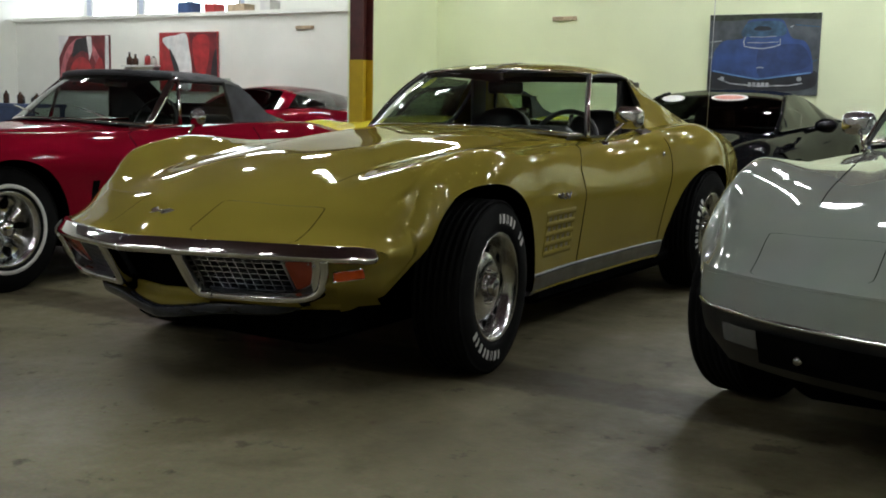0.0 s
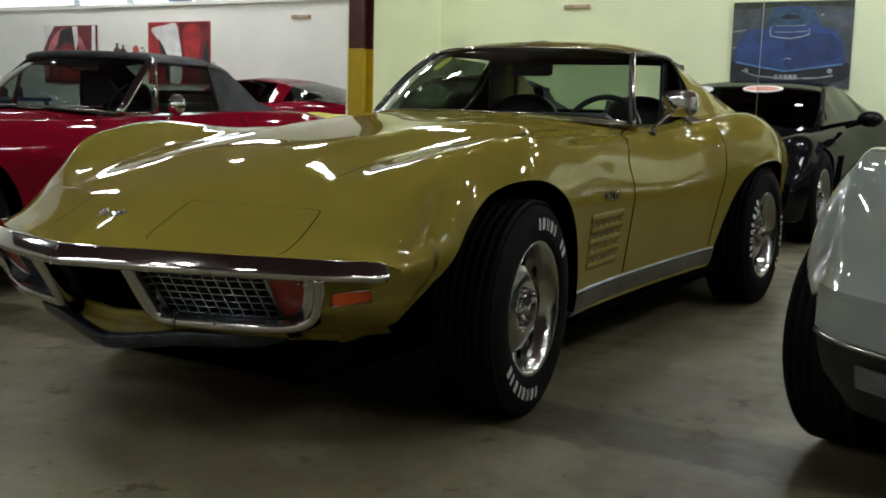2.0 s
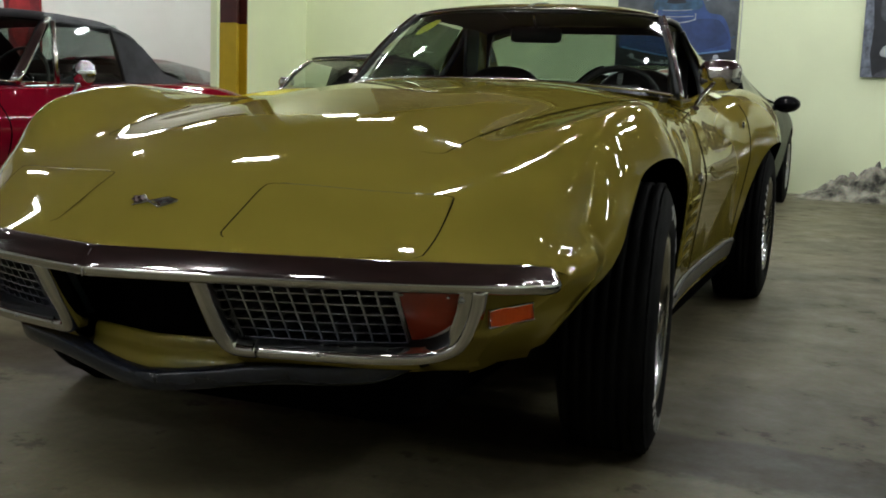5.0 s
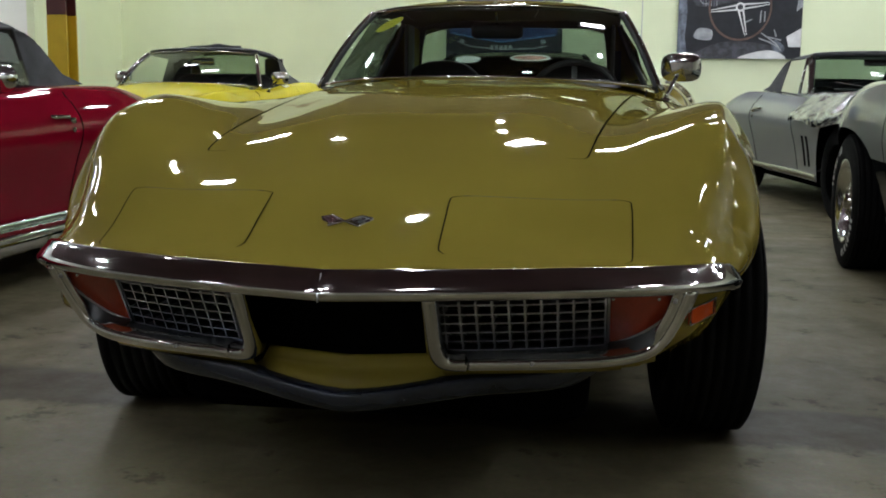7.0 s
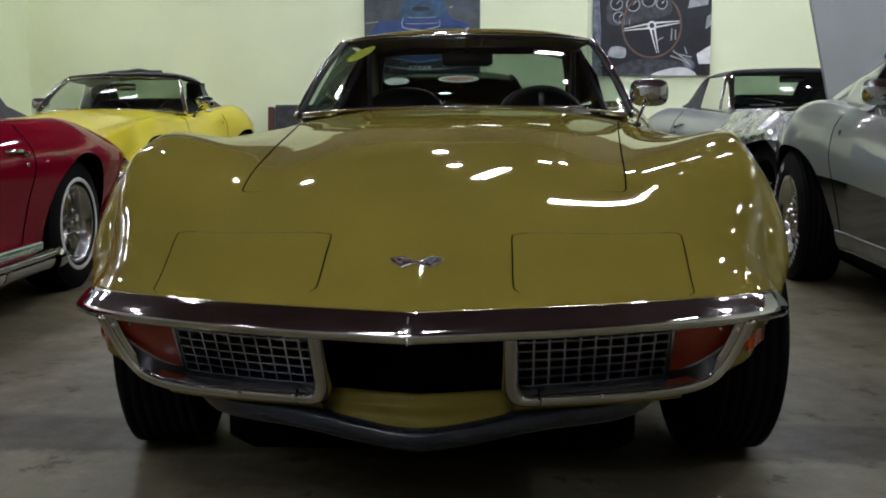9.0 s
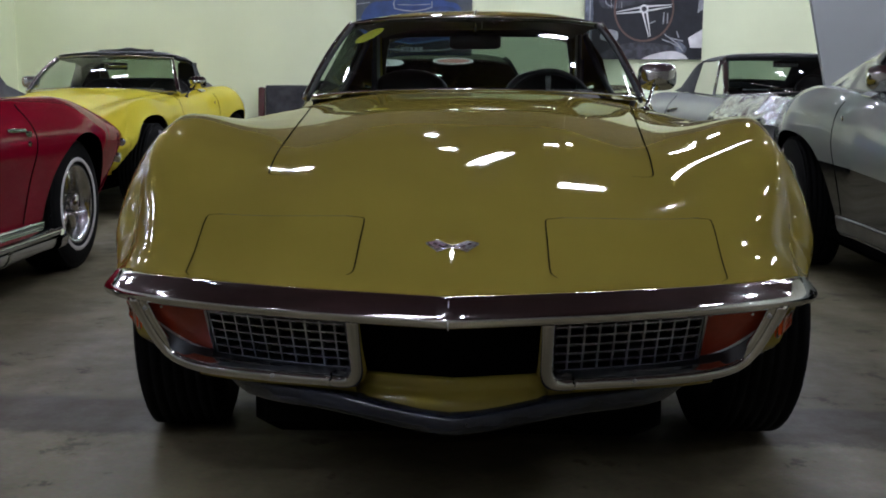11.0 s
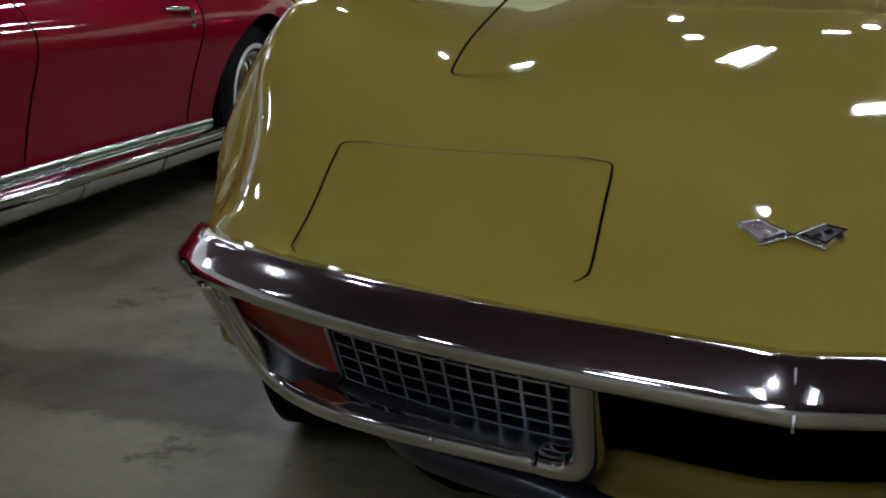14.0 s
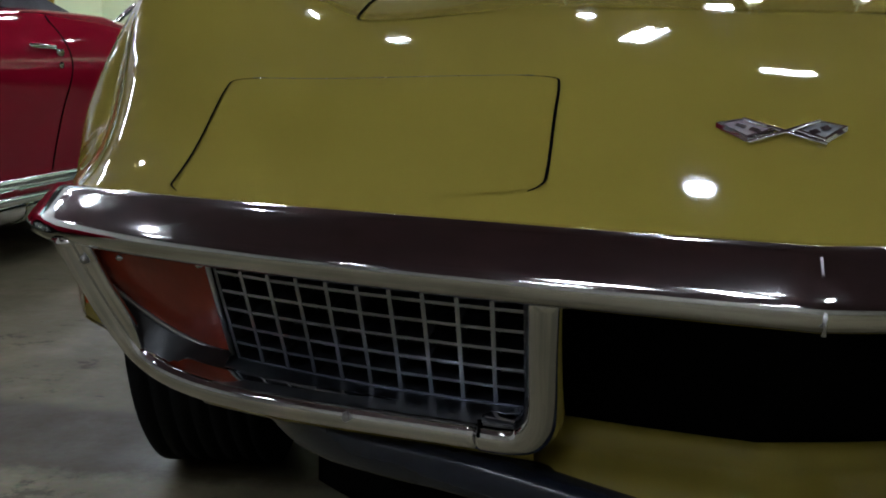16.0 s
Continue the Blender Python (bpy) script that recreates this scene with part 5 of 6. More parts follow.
    part("header_trim", *tube([head(t) for t in ts], .013, 8), CHROME, car, "chrome windscreen header")
    for h in (1, -1):
        pts = [tuple(np.array(base(h)) * (1 - q) + np.array(head(h)) * q) for q in np.linspace(0, 1, 8)]
        part("windscreen_pillar", *sweep(pts, [(.027 * math.cos(a), .020 * math.sin(a)) for a in np.linspace(0, 2 * math.pi, 9)[:-1]]), CHROME, car, "chrome windscreen pillar")
        bar = [(h * .628, 2.33, .855), (h * .560, 2.38, 1.140)]
        part("vent_window_bar", *tube(bar, .013, 8), CHROME, car, "chrome vent window frame")
        part("vent_window_sill", *tube([base(h), (h * .628, 2.33, .858)], .008, 6), CHROME, car, "chrome vent window frame")
        vg = part("vent_window", [base(h), (h * .628, 2.33, .855), (h * .560, 2.38, 1.140), head(h)], [(0, 1, 2, 3)], GLASS, car, "small clear vent window", False)
        vg.visible_shadow = False
        dg = part("door_window", [(h * .630, 2.345, .858), (h * .612, 2.83, .875), (h * .556, 2.80, 1.128), (h * .558, 2.395, 1.135)], [(0, 1, 2, 3)], DOORGLASS, car, "raised door window", False)
        dg.visible_shadow = False
        part("wiper", *tube([(h * .30 + .12, 1.90, .905), (h * .30 - .18, 1.945, .955)], .005, 6), CHROME, car, "chrome wiper arm")
    # folding top
    rows = []
    for y, w, z, drop in ((2.285, .525, 1.178, .02), (2.36, .545, 1.190, .05), (2.60, .56, 1.205, .065), (2.85, .56, 1.198, .075), (3.00, .555, 1.170, .085), (3.10, .555, 1.10, .10), (3.22, .57, .99, .07), (3.36, .60, .885, .005)):
        rows.append([(w * math.sin(u * 1.2) / math.sin(1.2), y + .10 * abs(u) ** 2 * (y < 2.4), z - drop * abs(u) ** 3) for u in np.linspace(-1, 1, 25)])
    v, f = grid(rows)
    f = [q for q in f if not (3.02 < sum(v[i][1] for i in q) / 4 < 3.26 and abs(sum(v[i][0] for i in q) / 4) < 0.40)]
    part("soft_top", v, f, fabric, car, fabric_label)
    pane = part("back_window", [(-.42, 3.00, 1.165), (.42, 3.00, 1.165), (.42, 3.25, .965), (-.42, 3.25, .965)], [(3, 2, 1, 0)], GLASS, car, "clear plastic back window", False)
    pane.visible_shadow = False
    part("top_edge", *tube([(x, y - .012, z + .012) for x, y, z in map(head, ts)], .020, 8), fabric, car, "rolled front edge of the fabric top")
    part("soft_top_lining", *grid([[(x * .98, y, z - .02) for x, y, z in r] for r in rows[:5]], flip=True), TRIM, car)
    for h in (1, -1):
        side = [[(h * .55, 2.80, 1.135), (h * .60, 2.84, .875)], [(h * .548, 2.92, 1.12), (h * .612, 2.92, .87)], [(h * .552, 3.05, 1.06), (h * .615, 3.10, .872)], [(h * .57, 3.22, .93), (h * .61, 3.25, .875)], [(h * .60, 3.36, .885), (h * .605, 3.36, .88)]]
        part("soft_top_side", *grid(side, flip=h > 0), fabric, car, fabric_label)
        part("top_frame", *tube([(h * .545, 2.40, 1.130), (h * .55, 2.80, 1.135), (h * .60, 2.84, .88)], .012, 6), TRIM, car, "black top frame")
    part("rear_bulkhead", *joined(box(-.58, .58, 3.00, 3.04, .3, .89), box(-.54, .54, 3.02, 3.07, .86, .905, .015)), TRIM, car, "black cabin bulkhead", False)
    part("cabin_floor", *box(-.58, .58, 1.9, 3.04, .26, .34), TRIM, car, "black cabin floor", False)
    part("dashboard", *joined(box(-.58, .58, 2.02, 2.28, .60, .85, .05)), LEATHER, car, "black dashboard", False)
    for h in (1, -1):
        part("door_card", *grid([[(h * .585, y, z) for z in (.3, .6, .855)] for y in (1.95, 2.5, 3.05)], flip=h < 0), LEATHER, car, "black inner door panel")
        seat = part("seat", *box(h * .30 - .22, h * .30 + .22, 2.40, 2.85, .36, .50, .05), LEATHER, car, "black vinyl seat")
        part("seat_back", *moved(box(-.21, .21, -.06, .06, 0, .46, .05), pose(h * .30, 2.86, .46, -14)), LEATHER, seat)
    part("steering_wheel", *moved(lathe([(-.010, .188), (0, .180), (.010, .188), (0, .200), (-.010, .188)], 32, "z"), pose(.30, 2.42, .84, 70)), TRIM, car, "black steering wheel")
    part("inside_mirror", *box(-.11, .11, 2.36, 2.38, 1.085, 1.135, .015), CHROME, car, "chrome inside mirror")
    c = Vector((.79, 2.32, .905))
    mir = part("door_mirror", *moved(lathe([(-.045, .004), (-.040, .03), (-.022, .052), (.008, .060), (.014, .056), (.014, .002)], 24, "y"), Matrix.Translation(c)), CHROME, car, "round chrome door mirror")
    part("stalk", *tube(rounded([(.760, 2.27, .80), (.770, 2.29, .84), (.79, 2.31, .885)], 4), .010, 8), CHROME, mir)
    if hood_up:
        rows = []
        for q in np.linspace(0, 1, 14):
            wdt = .56 + .20 * q
            rows.append([(x * wdt, .42 + .20 * q + .02 * math.cos(x * 1.5), .70 + 1.28 * q) for x in np.linspace(-1, 1, 15)])
        back = [[(x, y + .03, z) for x, y, z in r] for r in rows]
        part("raised_hood", *joined(grid(rows), grid(back, flip=True), grid([rows[-1], back[-1]]), grid([[r[0] for r in rows], [r[0] for r in back]]), grid([[r[-1] for r in rows], [r[-1] for r in back]])), body, car, "front-hinged hood standing open")
        part("engine_bay", *box(-.44, .44, .45, 1.72, .70, .865), DARK, car, "dark open engine bay", False)
    return car


red = c2_car("red_convertible", "deep red sports convertible with black fabric top and side pipes", pose(-2.86, .12, 0), RED, FABRIC, "dark grey-black fabric top", pipes=True)
silver = c2_car("silver_convertible", "silver sports convertible with black fabric top and hood standing open", pose(2.92, 5.06, 0, 0, 0, 10), SILVER, FABRIC, "dark grey-black fabric top", hood_up=True)

FOIL = plain("crumpled_foil", (0.72, 0.73, 0.74), 0.26, 1.0, vary=0.08, scale=12, relief=0.3, fine=60)


def fender_cover(m):
    ob = thing("fender_cover", "crumpled silvery protective cover draped over the silver fender", "cover", m)
    rows = []
    for i in range(34):
        row = []
        for j in range(26):
            t, q = 0.40 + 1.35 * i / 33, 0.80 * j / 25
            p = Vector((t * 9, q * 7, 1.3))
            lift = 0.022 + 0.040 * abs(noise.noise(p)) + 0.026 * abs(noise.noise(p * 2.6))
            if q < 0.55:
                x = 0.40 + 0.36 * q / 0.55
                x, y, z = c2.top(-x, t, lift)
            else:
                z = 0.80 - 0.26 * (q - 0.55) / 0.45 - 0.02 * math.sin(t * 7)
                x, y, z = c2.side(z, t, lift, -1)
            row.append((x, y, z))
        rows.append(row)
    part("foil_sheet", *grid(rows), FOIL, ob)


fender_cover(pose(2.92, 5.06, 0, 0, 0, 10))

# ---- later coupes ----
MOD = [
    (0.00, 0, .50, .25, .50, .50, .50, .65, .49, .75, .48, .80, .46, .82, .40, .80, .30, .75, .20),
    (0.25, 0, .63, .25, .63, .50, .64, .65, .65, .76, .63, .84, .57, .87, .48, .86, .33, .82, .18),
    (0.95, 0, .77, .28, .775, .48, .75, .62, .79, .74, .80, .85, .74, .90, .62, .91, .45, .90, .30),
    (1.50, 0, .85, .30, .85, .50, .825, .62, .83, .73, .825, .84, .76, .89, .64, .87, .42, .86, .18),
    (2.20, 0, .88, .30, .88, .52, .87, .64, .865, .73, .85, .83, .77, .885, .64, .86, .40, .85, .18),
    (3.00, 0, .91, .30, .91, .52, .905, .64, .90, .74, .885, .85, .81, .905, .68, .89, .42, .86, .20),
    (3.62, 0, .94, .30, .94, .50, .935, .64, .925, .74, .91, .86, .84, .92, .70, .91, .50, .90, .32),
    (4.43, 0, .91, .30, .91, .50, .90, .62, .89, .72, .86, .80, .80, .84, .66, .82, .45, .78, .30),
]
mod = Loft(MOD, (0.15, 0.35), 0.8)
MOD_ARCHES = [round_arch(.95, .31, .375), round_arch(3.62, .31, .385)]
SMOKE = clear("dark_tinted_glass", (0.10, 0.115, 0.11), 1.2)


def modern_car(name, label, m, body, roof_body, rear):
    car = thing(name, label, "car", m, "parked cars")
    (v, f), wells = mod.shell(stations_for(MOD, MOD_ARCHES, .05), MOD_ARCHES)
    part("body", v, f, body, car)
    for w in wells:
        part("wheel_well", *w, DARK, car, "black wheel well")
    part("tail_panel", [(x, 4.43, z) for x, z in ((-.77, .3), (-.83, .66), (-.62, .88), (0, .91), (.62, .88), (.83, .66), (.77, .3))], [tuple(range(7))], body, car, "", False)
    part("nose_panel", [(x, mod.y(x, 0), z) for x, z in ((-.75, .2), (-.82, .40), (-.65, .49), (0, .50), (.65, .49), (.82, .40), (.75, .2))], [tuple(range(6, -1, -1))], body, car, "", False)
    part("underbody", *box(-.46, .46, .3, 4.2, .14, .34, .03), DARK, car, "black underside", False)
    keys = [(1.42, .70, .845, .845), (1.75, .66, 1.02, .86), (2.02, .60, 1.14, .87), (2.20, .56, 1.185, .875), (2.60, .54, 1.21, .89), (3.00, .53, 1.18, .90), (3.40, .55, 1.11, .92), (3.85, .58, 1.01, .93), (4.20, .60, .925, .91)]
    def canopy(lo, hi, u0, u1, n=17):
        ys = np.linspace(lo, hi, 15)
        rows = []
        for y in ys:
            w, zt, zb = (float(np.interp(y, [k[0] for k in keys], [k[i] for k in keys])) for i in (1, 2, 3))
            row = []
            for u in np.linspace(u0, u1, n):
                a = abs(u)
                if a <= 1:
                    row.append((u * w, y, zt - .035 * a ** 3))
                else:
                    e = a - 1
                    row.append((math.copysign(w + (.74 - w) * e, u), y, zt - .035 + (zb - zt + .03) * e))
            rows.append(row)
        return grid(rows)
    glass = part("windscreen", *canopy(1.42, 2.18, -1, 1), SMOKE, car, "dark tinted windscreen")
    part("roof", *canopy(2.18, 3.05, -1.05, 1.05), roof_body, car)
    part("roof_hoop", *canopy(3.05, 3.20, -1, 1), roof_body, car)
    part("rear_glass", *canopy(3.20, 4.2, -1, 1), rear, car, "sloping tinted rear glass")
    for h in (1, -1):
        part("side_window", *canopy(2.10, 3.05, h * 1.0, h * 2.0, 6), SMOKE, car, "dark side window")
        part("screen_pillar", *tube([(h * float(np.interp(y, [k[0] for k in keys], [k[1] for k in keys])), y, float(np.interp(y, [k[0] for k in keys], [k[2] for k in keys])) - .035) for y in np.linspace(1.42, 2.25, 9)], .022, 8), body, car)
        part("quarter_panel", *canopy(3.05, 3.30, h * 1.0, h * 2.0, 6), body, car)
        part("hatch_side_glass", *canopy(3.30, 4.2, h * 1.0, h * 1.8, 6), rear, car, "sloping side of the rear glass")
        part("front_quarter", *canopy(1.42, 2.10, h * 1.0, h * 2.0, 6), SMOKE, car, "dark quarter glass")
        wheel(car, "modern", h * .79, .95, 0, 1.0, False, DULL)
        wheel(car, "modern", h * .80, 3.62, 0, 1.02, False, DULL)
        c = Vector((h * .985, 1.98, .90))
        mir = part("door_mirror", *moved(lathe([(-.09, .004), (-.075, .035), (-.03, .06), (.03, .066), (.045, .06), (.04, .002)], 20, "y"), Matrix.Translation(c) @ Matrix.Diagonal((1.55, 1, 1, 1))), body, car)
        part("stalk", *tube([(h * .80, 2.0, .84), (h * .92, 1.98, .875)], .022, 8), body, mir)
        part("fender_vent", *grid([[mod.side(z, y, .004, h) for z in (.62, .50, .36)] for y in np.linspace(1.36, 1.58, 5)], flip=h < 0), DARK, car, "dark scoop in the fender")
    part("cabin", *joined(box(-.60, .60, 1.85, 2.15, .6, .87, .04), *[moved(box(-.2, .2, -.06, .06, 0, .5, .05), pose(h * .33, 2.85, .55, -14)) for h in (1, -1)]), LEATHER, car, "black cabin")
    return car


black = modern_car("black_coupe", "glossy black late-model sports coupe with stickers on the screen", pose(-.38, 5.36, 0), BLACK, BLACK, SMOKE)
WHITEPAPER = plain("white_sticker", (0.72, 0.70, 0.68), 0.5, vary=0.06)
PINK = plain("faded_red_sticker", (0.60, 0.25, 0.20), 0.5, vary=0.1)
def oval(c, rx, rz, n=24, tilt=0.0):
    return [(c[0] + rx * math.cos(a), c[1] + tilt * rz * math.sin(a), c[2] + rz * math.sin(a)) for a in np.linspace(0, 2 * math.pi, n + 1)[:-1]]
part("screen_sticker", oval((.12, 1.975, 1.128), .17, .030, tilt=2.25), [tuple(range(24))], WHITEPAPER, black, "white oval sticker on the windscreen", False)
part("sticker_stripe", oval((.12, 1.968, 1.130), .14, .018, tilt=2.25), [tuple(range(24))], PINK, black, "faded red sticker print", False)
part("screen_sticker", oval((-.40, 1.945, 1.112), .11, .032, 9, tilt=2.25), [tuple(range(9))], WHITEPAPER, black, "white badge-shaped sticker on the windscreen", False)
redtwo = modern_car("red_coupe", "red late-model sports coupe parked by the far wall", pose(-9.57, 9.25, 0, 0, 0, -90) @ Matrix.Diagonal((0.93, 0.93, 1.0, 1)), RED, RED, GLASS)


# ---- things on the walls and the floor ----
ASPHALT = plain("poster_asphalt", (0.055, 0.065, 0.075), 0.45, vary=0.4, scale=5)
BLUE = plain("poster_blue", (0.022, 0.052, 0.17), 0.4, vary=0.25, scale=6)
BLUELIGHT = plain("poster_light_blue", (0.09, 0.19, 0.38), 0.4, vary=0.25, scale=8)
GREYINK = plain("poster_grey", (0.30, 0.31, 0.33), 0.45, vary=0.3, scale=10)
BLACKINK = plain("poster_black", (0.012, 0.013, 0.018), 0.4, vary=0.3, scale=8)
REDINK = plain("poster_red", (0.32, 0.015, 0.02), 0.35, vary=0.3, scale=6)
PALEINK = plain("poster_white", (0.70, 0.70, 0.70), 0.4, vary=0.15, scale=6)
BROWNINK = plain("poster_brown", (0.13, 0.075, 0.06), 0.4, vary=0.2, scale=8)


def poster(name, label, x0, x1, z0, z1, ground):
    p = thing(name, label, "poster", pose(x0, WALL_Y - 0.035, z0))
    part("panel", *box(0, x1 - x0, 0, 0.03, 0, z1 - z0, 0.004), ground, p, "", False)
    return p, x1 - x0, z1 - z0


def shape(p, w, h, pts, material, name="print", level=1):
    part(name, [(min(max(u, .002), .998) * w, -0.001 * level, min(max(v, .002), .998) * h) for u, v in pts], [tuple(range(len(pts)))], material, p, "", False)


def disc(u, v, r, q, n=20):
    return [(u + r * math.cos(a), v + r * q * math.sin(a)) for a in np.linspace(0, 2 * math.pi, n + 1)[:-1]]


def curvy(pts, n=5):
    """A smooth closed outline through a few points."""
    q = [np.array(t, float) for t in pts]
    out = []
    for k in range(len(q)):
        a, b, c, d = q[k - 1], q[k], q[(k + 1) % len(q)], q[(k + 2) % len(q)]
        for t in np.arange(n) / n:
            out.append(tuple(.5 * (2 * b + (c - a) * t + (2 * a - 5 * b + 4 * c - d) * t * t + (3 * b - a - 3 * c + d) * t ** 3)))
    return out


def stroke(p, w, h, pts, wide, material, level):
    """A thin printed line of even width."""
    q = [Vector((u * w, v * h)) for u, v in pts]
    rows = []
    for k, c in enumerate(q):
        d = (q[min(k + 1, len(q) - 1)] - q[max(k - 1, 0)]).normalized()
        rows.append([(c.x - d.y * wide, -.001 * level, c.y + d.x * wide), (c.x + d.y * wide, -.001 * level, c.y - d.x * wide)])
    part("print", *grid(rows), material, p, "", False)


TEAL = plain("poster_teal", (0.028, 0.075, 0.135), 0.4, vary=0.4, scale=9)
NAVY = plain("poster_navy", (0.016, 0.036, 0.120), 0.4, vary=0.3, scale=5)
LEAF = plain("poster_dark_green", (0.022, 0.030, 0.016), 0.4, vary=0.5, scale=14)
p, w, h = poster("car_poster", "large photo panel of a blue car on dark asphalt", -1.43, -.16, 1.19, 2.11, ASPHALT)
shape(p, w, h, [(.004, .93), (.20, .92), (.55, .955), (.996, .92), (.996, .996), (.004, .996)], LEAF, level=1)
shape(p, w, h, curvy([(.02, .10), (.25, .06), (.75, .05), (.98, .12), (.97, .30), (.5, .25), (.03, .32)]), BLACKINK, level=1)
shape(p, w, h, curvy([(.03, .32), (.05, .52), (.13, .665), (.25, .69), (.32, .71), (.34, .85), (.37, .925), (.52, .94), (.66, .925), (.71, .82), (.76, .70), (.87, .66), (.93, .52), (.955, .32), (.93, .265), (.70, .225), (.48, .19), (.25, .24), (.06, .285)]), BLUE, level=2)
shape(p, w, h, curvy([(.36, .72), (.30, .75), (.33, .86), (.38, .905), (.52, .915), (.65, .905), (.70, .83), (.70, .75), (.62, .72)]), TEAL, level=3)
shape(p, w, h, curvy([(.47, .60), (.64, .62), (.83, .62), (.91, .50), (.92, .36), (.70, .27), (.48, .23)]), NAVY, level=3)
shape(p, w, h, curvy([(.42, .80), (.56, .80), (.55, .84), (.44, .845)]), BLACKINK, level=4)
for k in range(3):
    stroke(p, w, h, [(.36 + .01 * k, .65 + .035 * k), (.5, .645 + .035 * k), (.64 - .01 * k, .655 + .035 * k)], .004, TEAL if k % 2 else GREYINK, 5)
stroke(p, w, h, [(.34, .72), (.325, .66), (.335, .605), (.40, .585), (.50, .572), (.60, .595), (.655, .62), (.655, .69)], .006, GREYINK, 5)
stroke(p, w, h, [(.05, .30), (.25, .245), (.47, .195), (.70, .235), (.94, .28)], .008, BLUELIGHT, 5)
stroke(p, w, h, [(.10, .20), (.22, .14), (.47, .11), (.75, .12), (.87, .15)], .007, GREYINK, 5)
for u in (.14, .84):
    shape(p, w, h, disc(u, .20, .022, 1.3, 12), GREYINK, level=5)
for k in range(5):
    shape(p, w, h, [(.385 + .04 * k, .10), (.415 + .04 * k, .10), (.415 + .04 * k, .155), (.385 + .04 * k, .155)], GREYINK, level=6)
for q in ([(.005, .655), (.12, .675)], [(.005, .465), (.045, .475)], [(.945, .41), (.985, .435)], [(.74, .83), (.765, .85)], [(.78, .86), (.99, .83)]):
    stroke(p, w, h, q, .006, GREYINK if q[0][0] < .77 else TEAL, 3)
stroke(p, w, h, [(.455, .335), (.49, .345), (.52, .335)], .006, GREYINK, 5)

DIMINK = plain("poster_dark_grey", (0.045, 0.045, 0.055), 0.45, vary=0.5, scale=14)
SLATE = plain("poster_slate", (0.12, 0.135, 0.17), 0.45, vary=0.5, scale=16)
p, w, h = poster("dashboard_poster", "large photo panel of a steering wheel and dashboard", 1.06, 2.33, 1.205, 2.10, BLACKINK)
shape(p, w, h, [(.0, .0), (.09, .0), (.06, .25), (.075, .55), (.05, 1), (0, 1)], SLATE, level=1)
shape(p, w, h, curvy([(.14, .62), (.16, .95), (.45, .97), (.62, .93), (.66, .75), (.45, .66)]), DIMINK, level=1)
for u, v, r in ((.22, .70, .05), (.20, .86, .055), (.34, .85, .06), (.47, .90, .06), (.58, .86, .05)):
    shape(p, w, h, disc(u, v, r, 1.42), GREYINK, level=2)
    shape(p, w, h, disc(u, v, r * .82, 1.42), BLACKINK, level=3)
    stroke(p, w, h, [(u, v), (u + r * .5, v + r * .7)], .003, PALEINK, 4)
shape(p, w, h, curvy([(.14, .24), (.27, .22), (.28, .33), (.20, .36), (.15, .33)]), GREYINK, level=2)
shape(p, w, h, curvy([(.10, .02), (.30, .0), (.62, .0), (.85, .04), (.80, .14), (.55, .20), (.32, .18)]), DIMINK, level=2)
for k in range(6):
    stroke(p, w, h, [(.20 + .022 * k, .61), (.20 + .022 * k, .68)], .004, GREYINK if k % 2 else SLATE, 4)
ring = [[(math.cos(a) * r * w * .25 + .50 * w, -0.006, math.sin(a) * r * w * .27 + .60 * h) for a in np.linspace(0, 2 * math.pi, 49)[:-1]] for r in (.955, 1.02)]
part("wheel_print", *grid(ring, True), BROWNINK, p, "brown steering wheel rim in the photo", False)
for a in (7, 188, 283):
    d, n = Vector((math.cos(radians(a)), math.sin(radians(a)))), Vector((-math.sin(radians(a)), math.cos(radians(a))))
    for side in (1, -1):
        pts = [Vector((.50 * w, .60 * h)) + d * r * w + n * side * t * w for r, t in ((.03, .010), (.235, .004), (.235, .010), (.03, .026))]
        part("spoke_print", [(q.x, -0.007, q.y) for q in pts], [(0, 1, 2, 3)], PALEINK, p, "bright spoke in the photo", False)
shape(p, w, h, disc(.50, .60, .038, 1.42), PALEINK, level=8)
shape(p, w, h, disc(.50, .60, .022, 1.42), DIMINK, level=9)
for q in ([(.54, .42), (.60, .46)], [(.665, .42), (.67, .56)], [(.70, .43), (.70, .55)], [(.66, .24), (.74, .20), (.82, .14)], [(.68, .30), (.80, .18), (.84, .10)], [(.72, .26), (.84, .22)], [(.78, .34), (.80, .26)]):
    stroke(p, w, h, q, .007, GREYINK, 5)
shape(p, w, h, curvy([(.76, .16), (.80, .22), (.87, .14), (.85, .08), (.80, .08)]), SLATE, level=4)
shape(p, w, h, curvy([(.50, .004), (.58, .06), (.72, .10), (.82, .08), (.88, .0), (.70, .0)]), PALEINK, level=6)
shape(p, w, h, [(.88, .26), (.998, .36), (.998, .14), (.90, .14)], PALEINK, level=4)
shape(p, w, h, [(.95, .55), (.998, .60), (.998, .74), (.96, .70)], GREYINK, level=4)
shape(p, w, h, [(.80, .80), (.97, .84), (.97, .96), (.82, .95)], GREYINK, level=3)

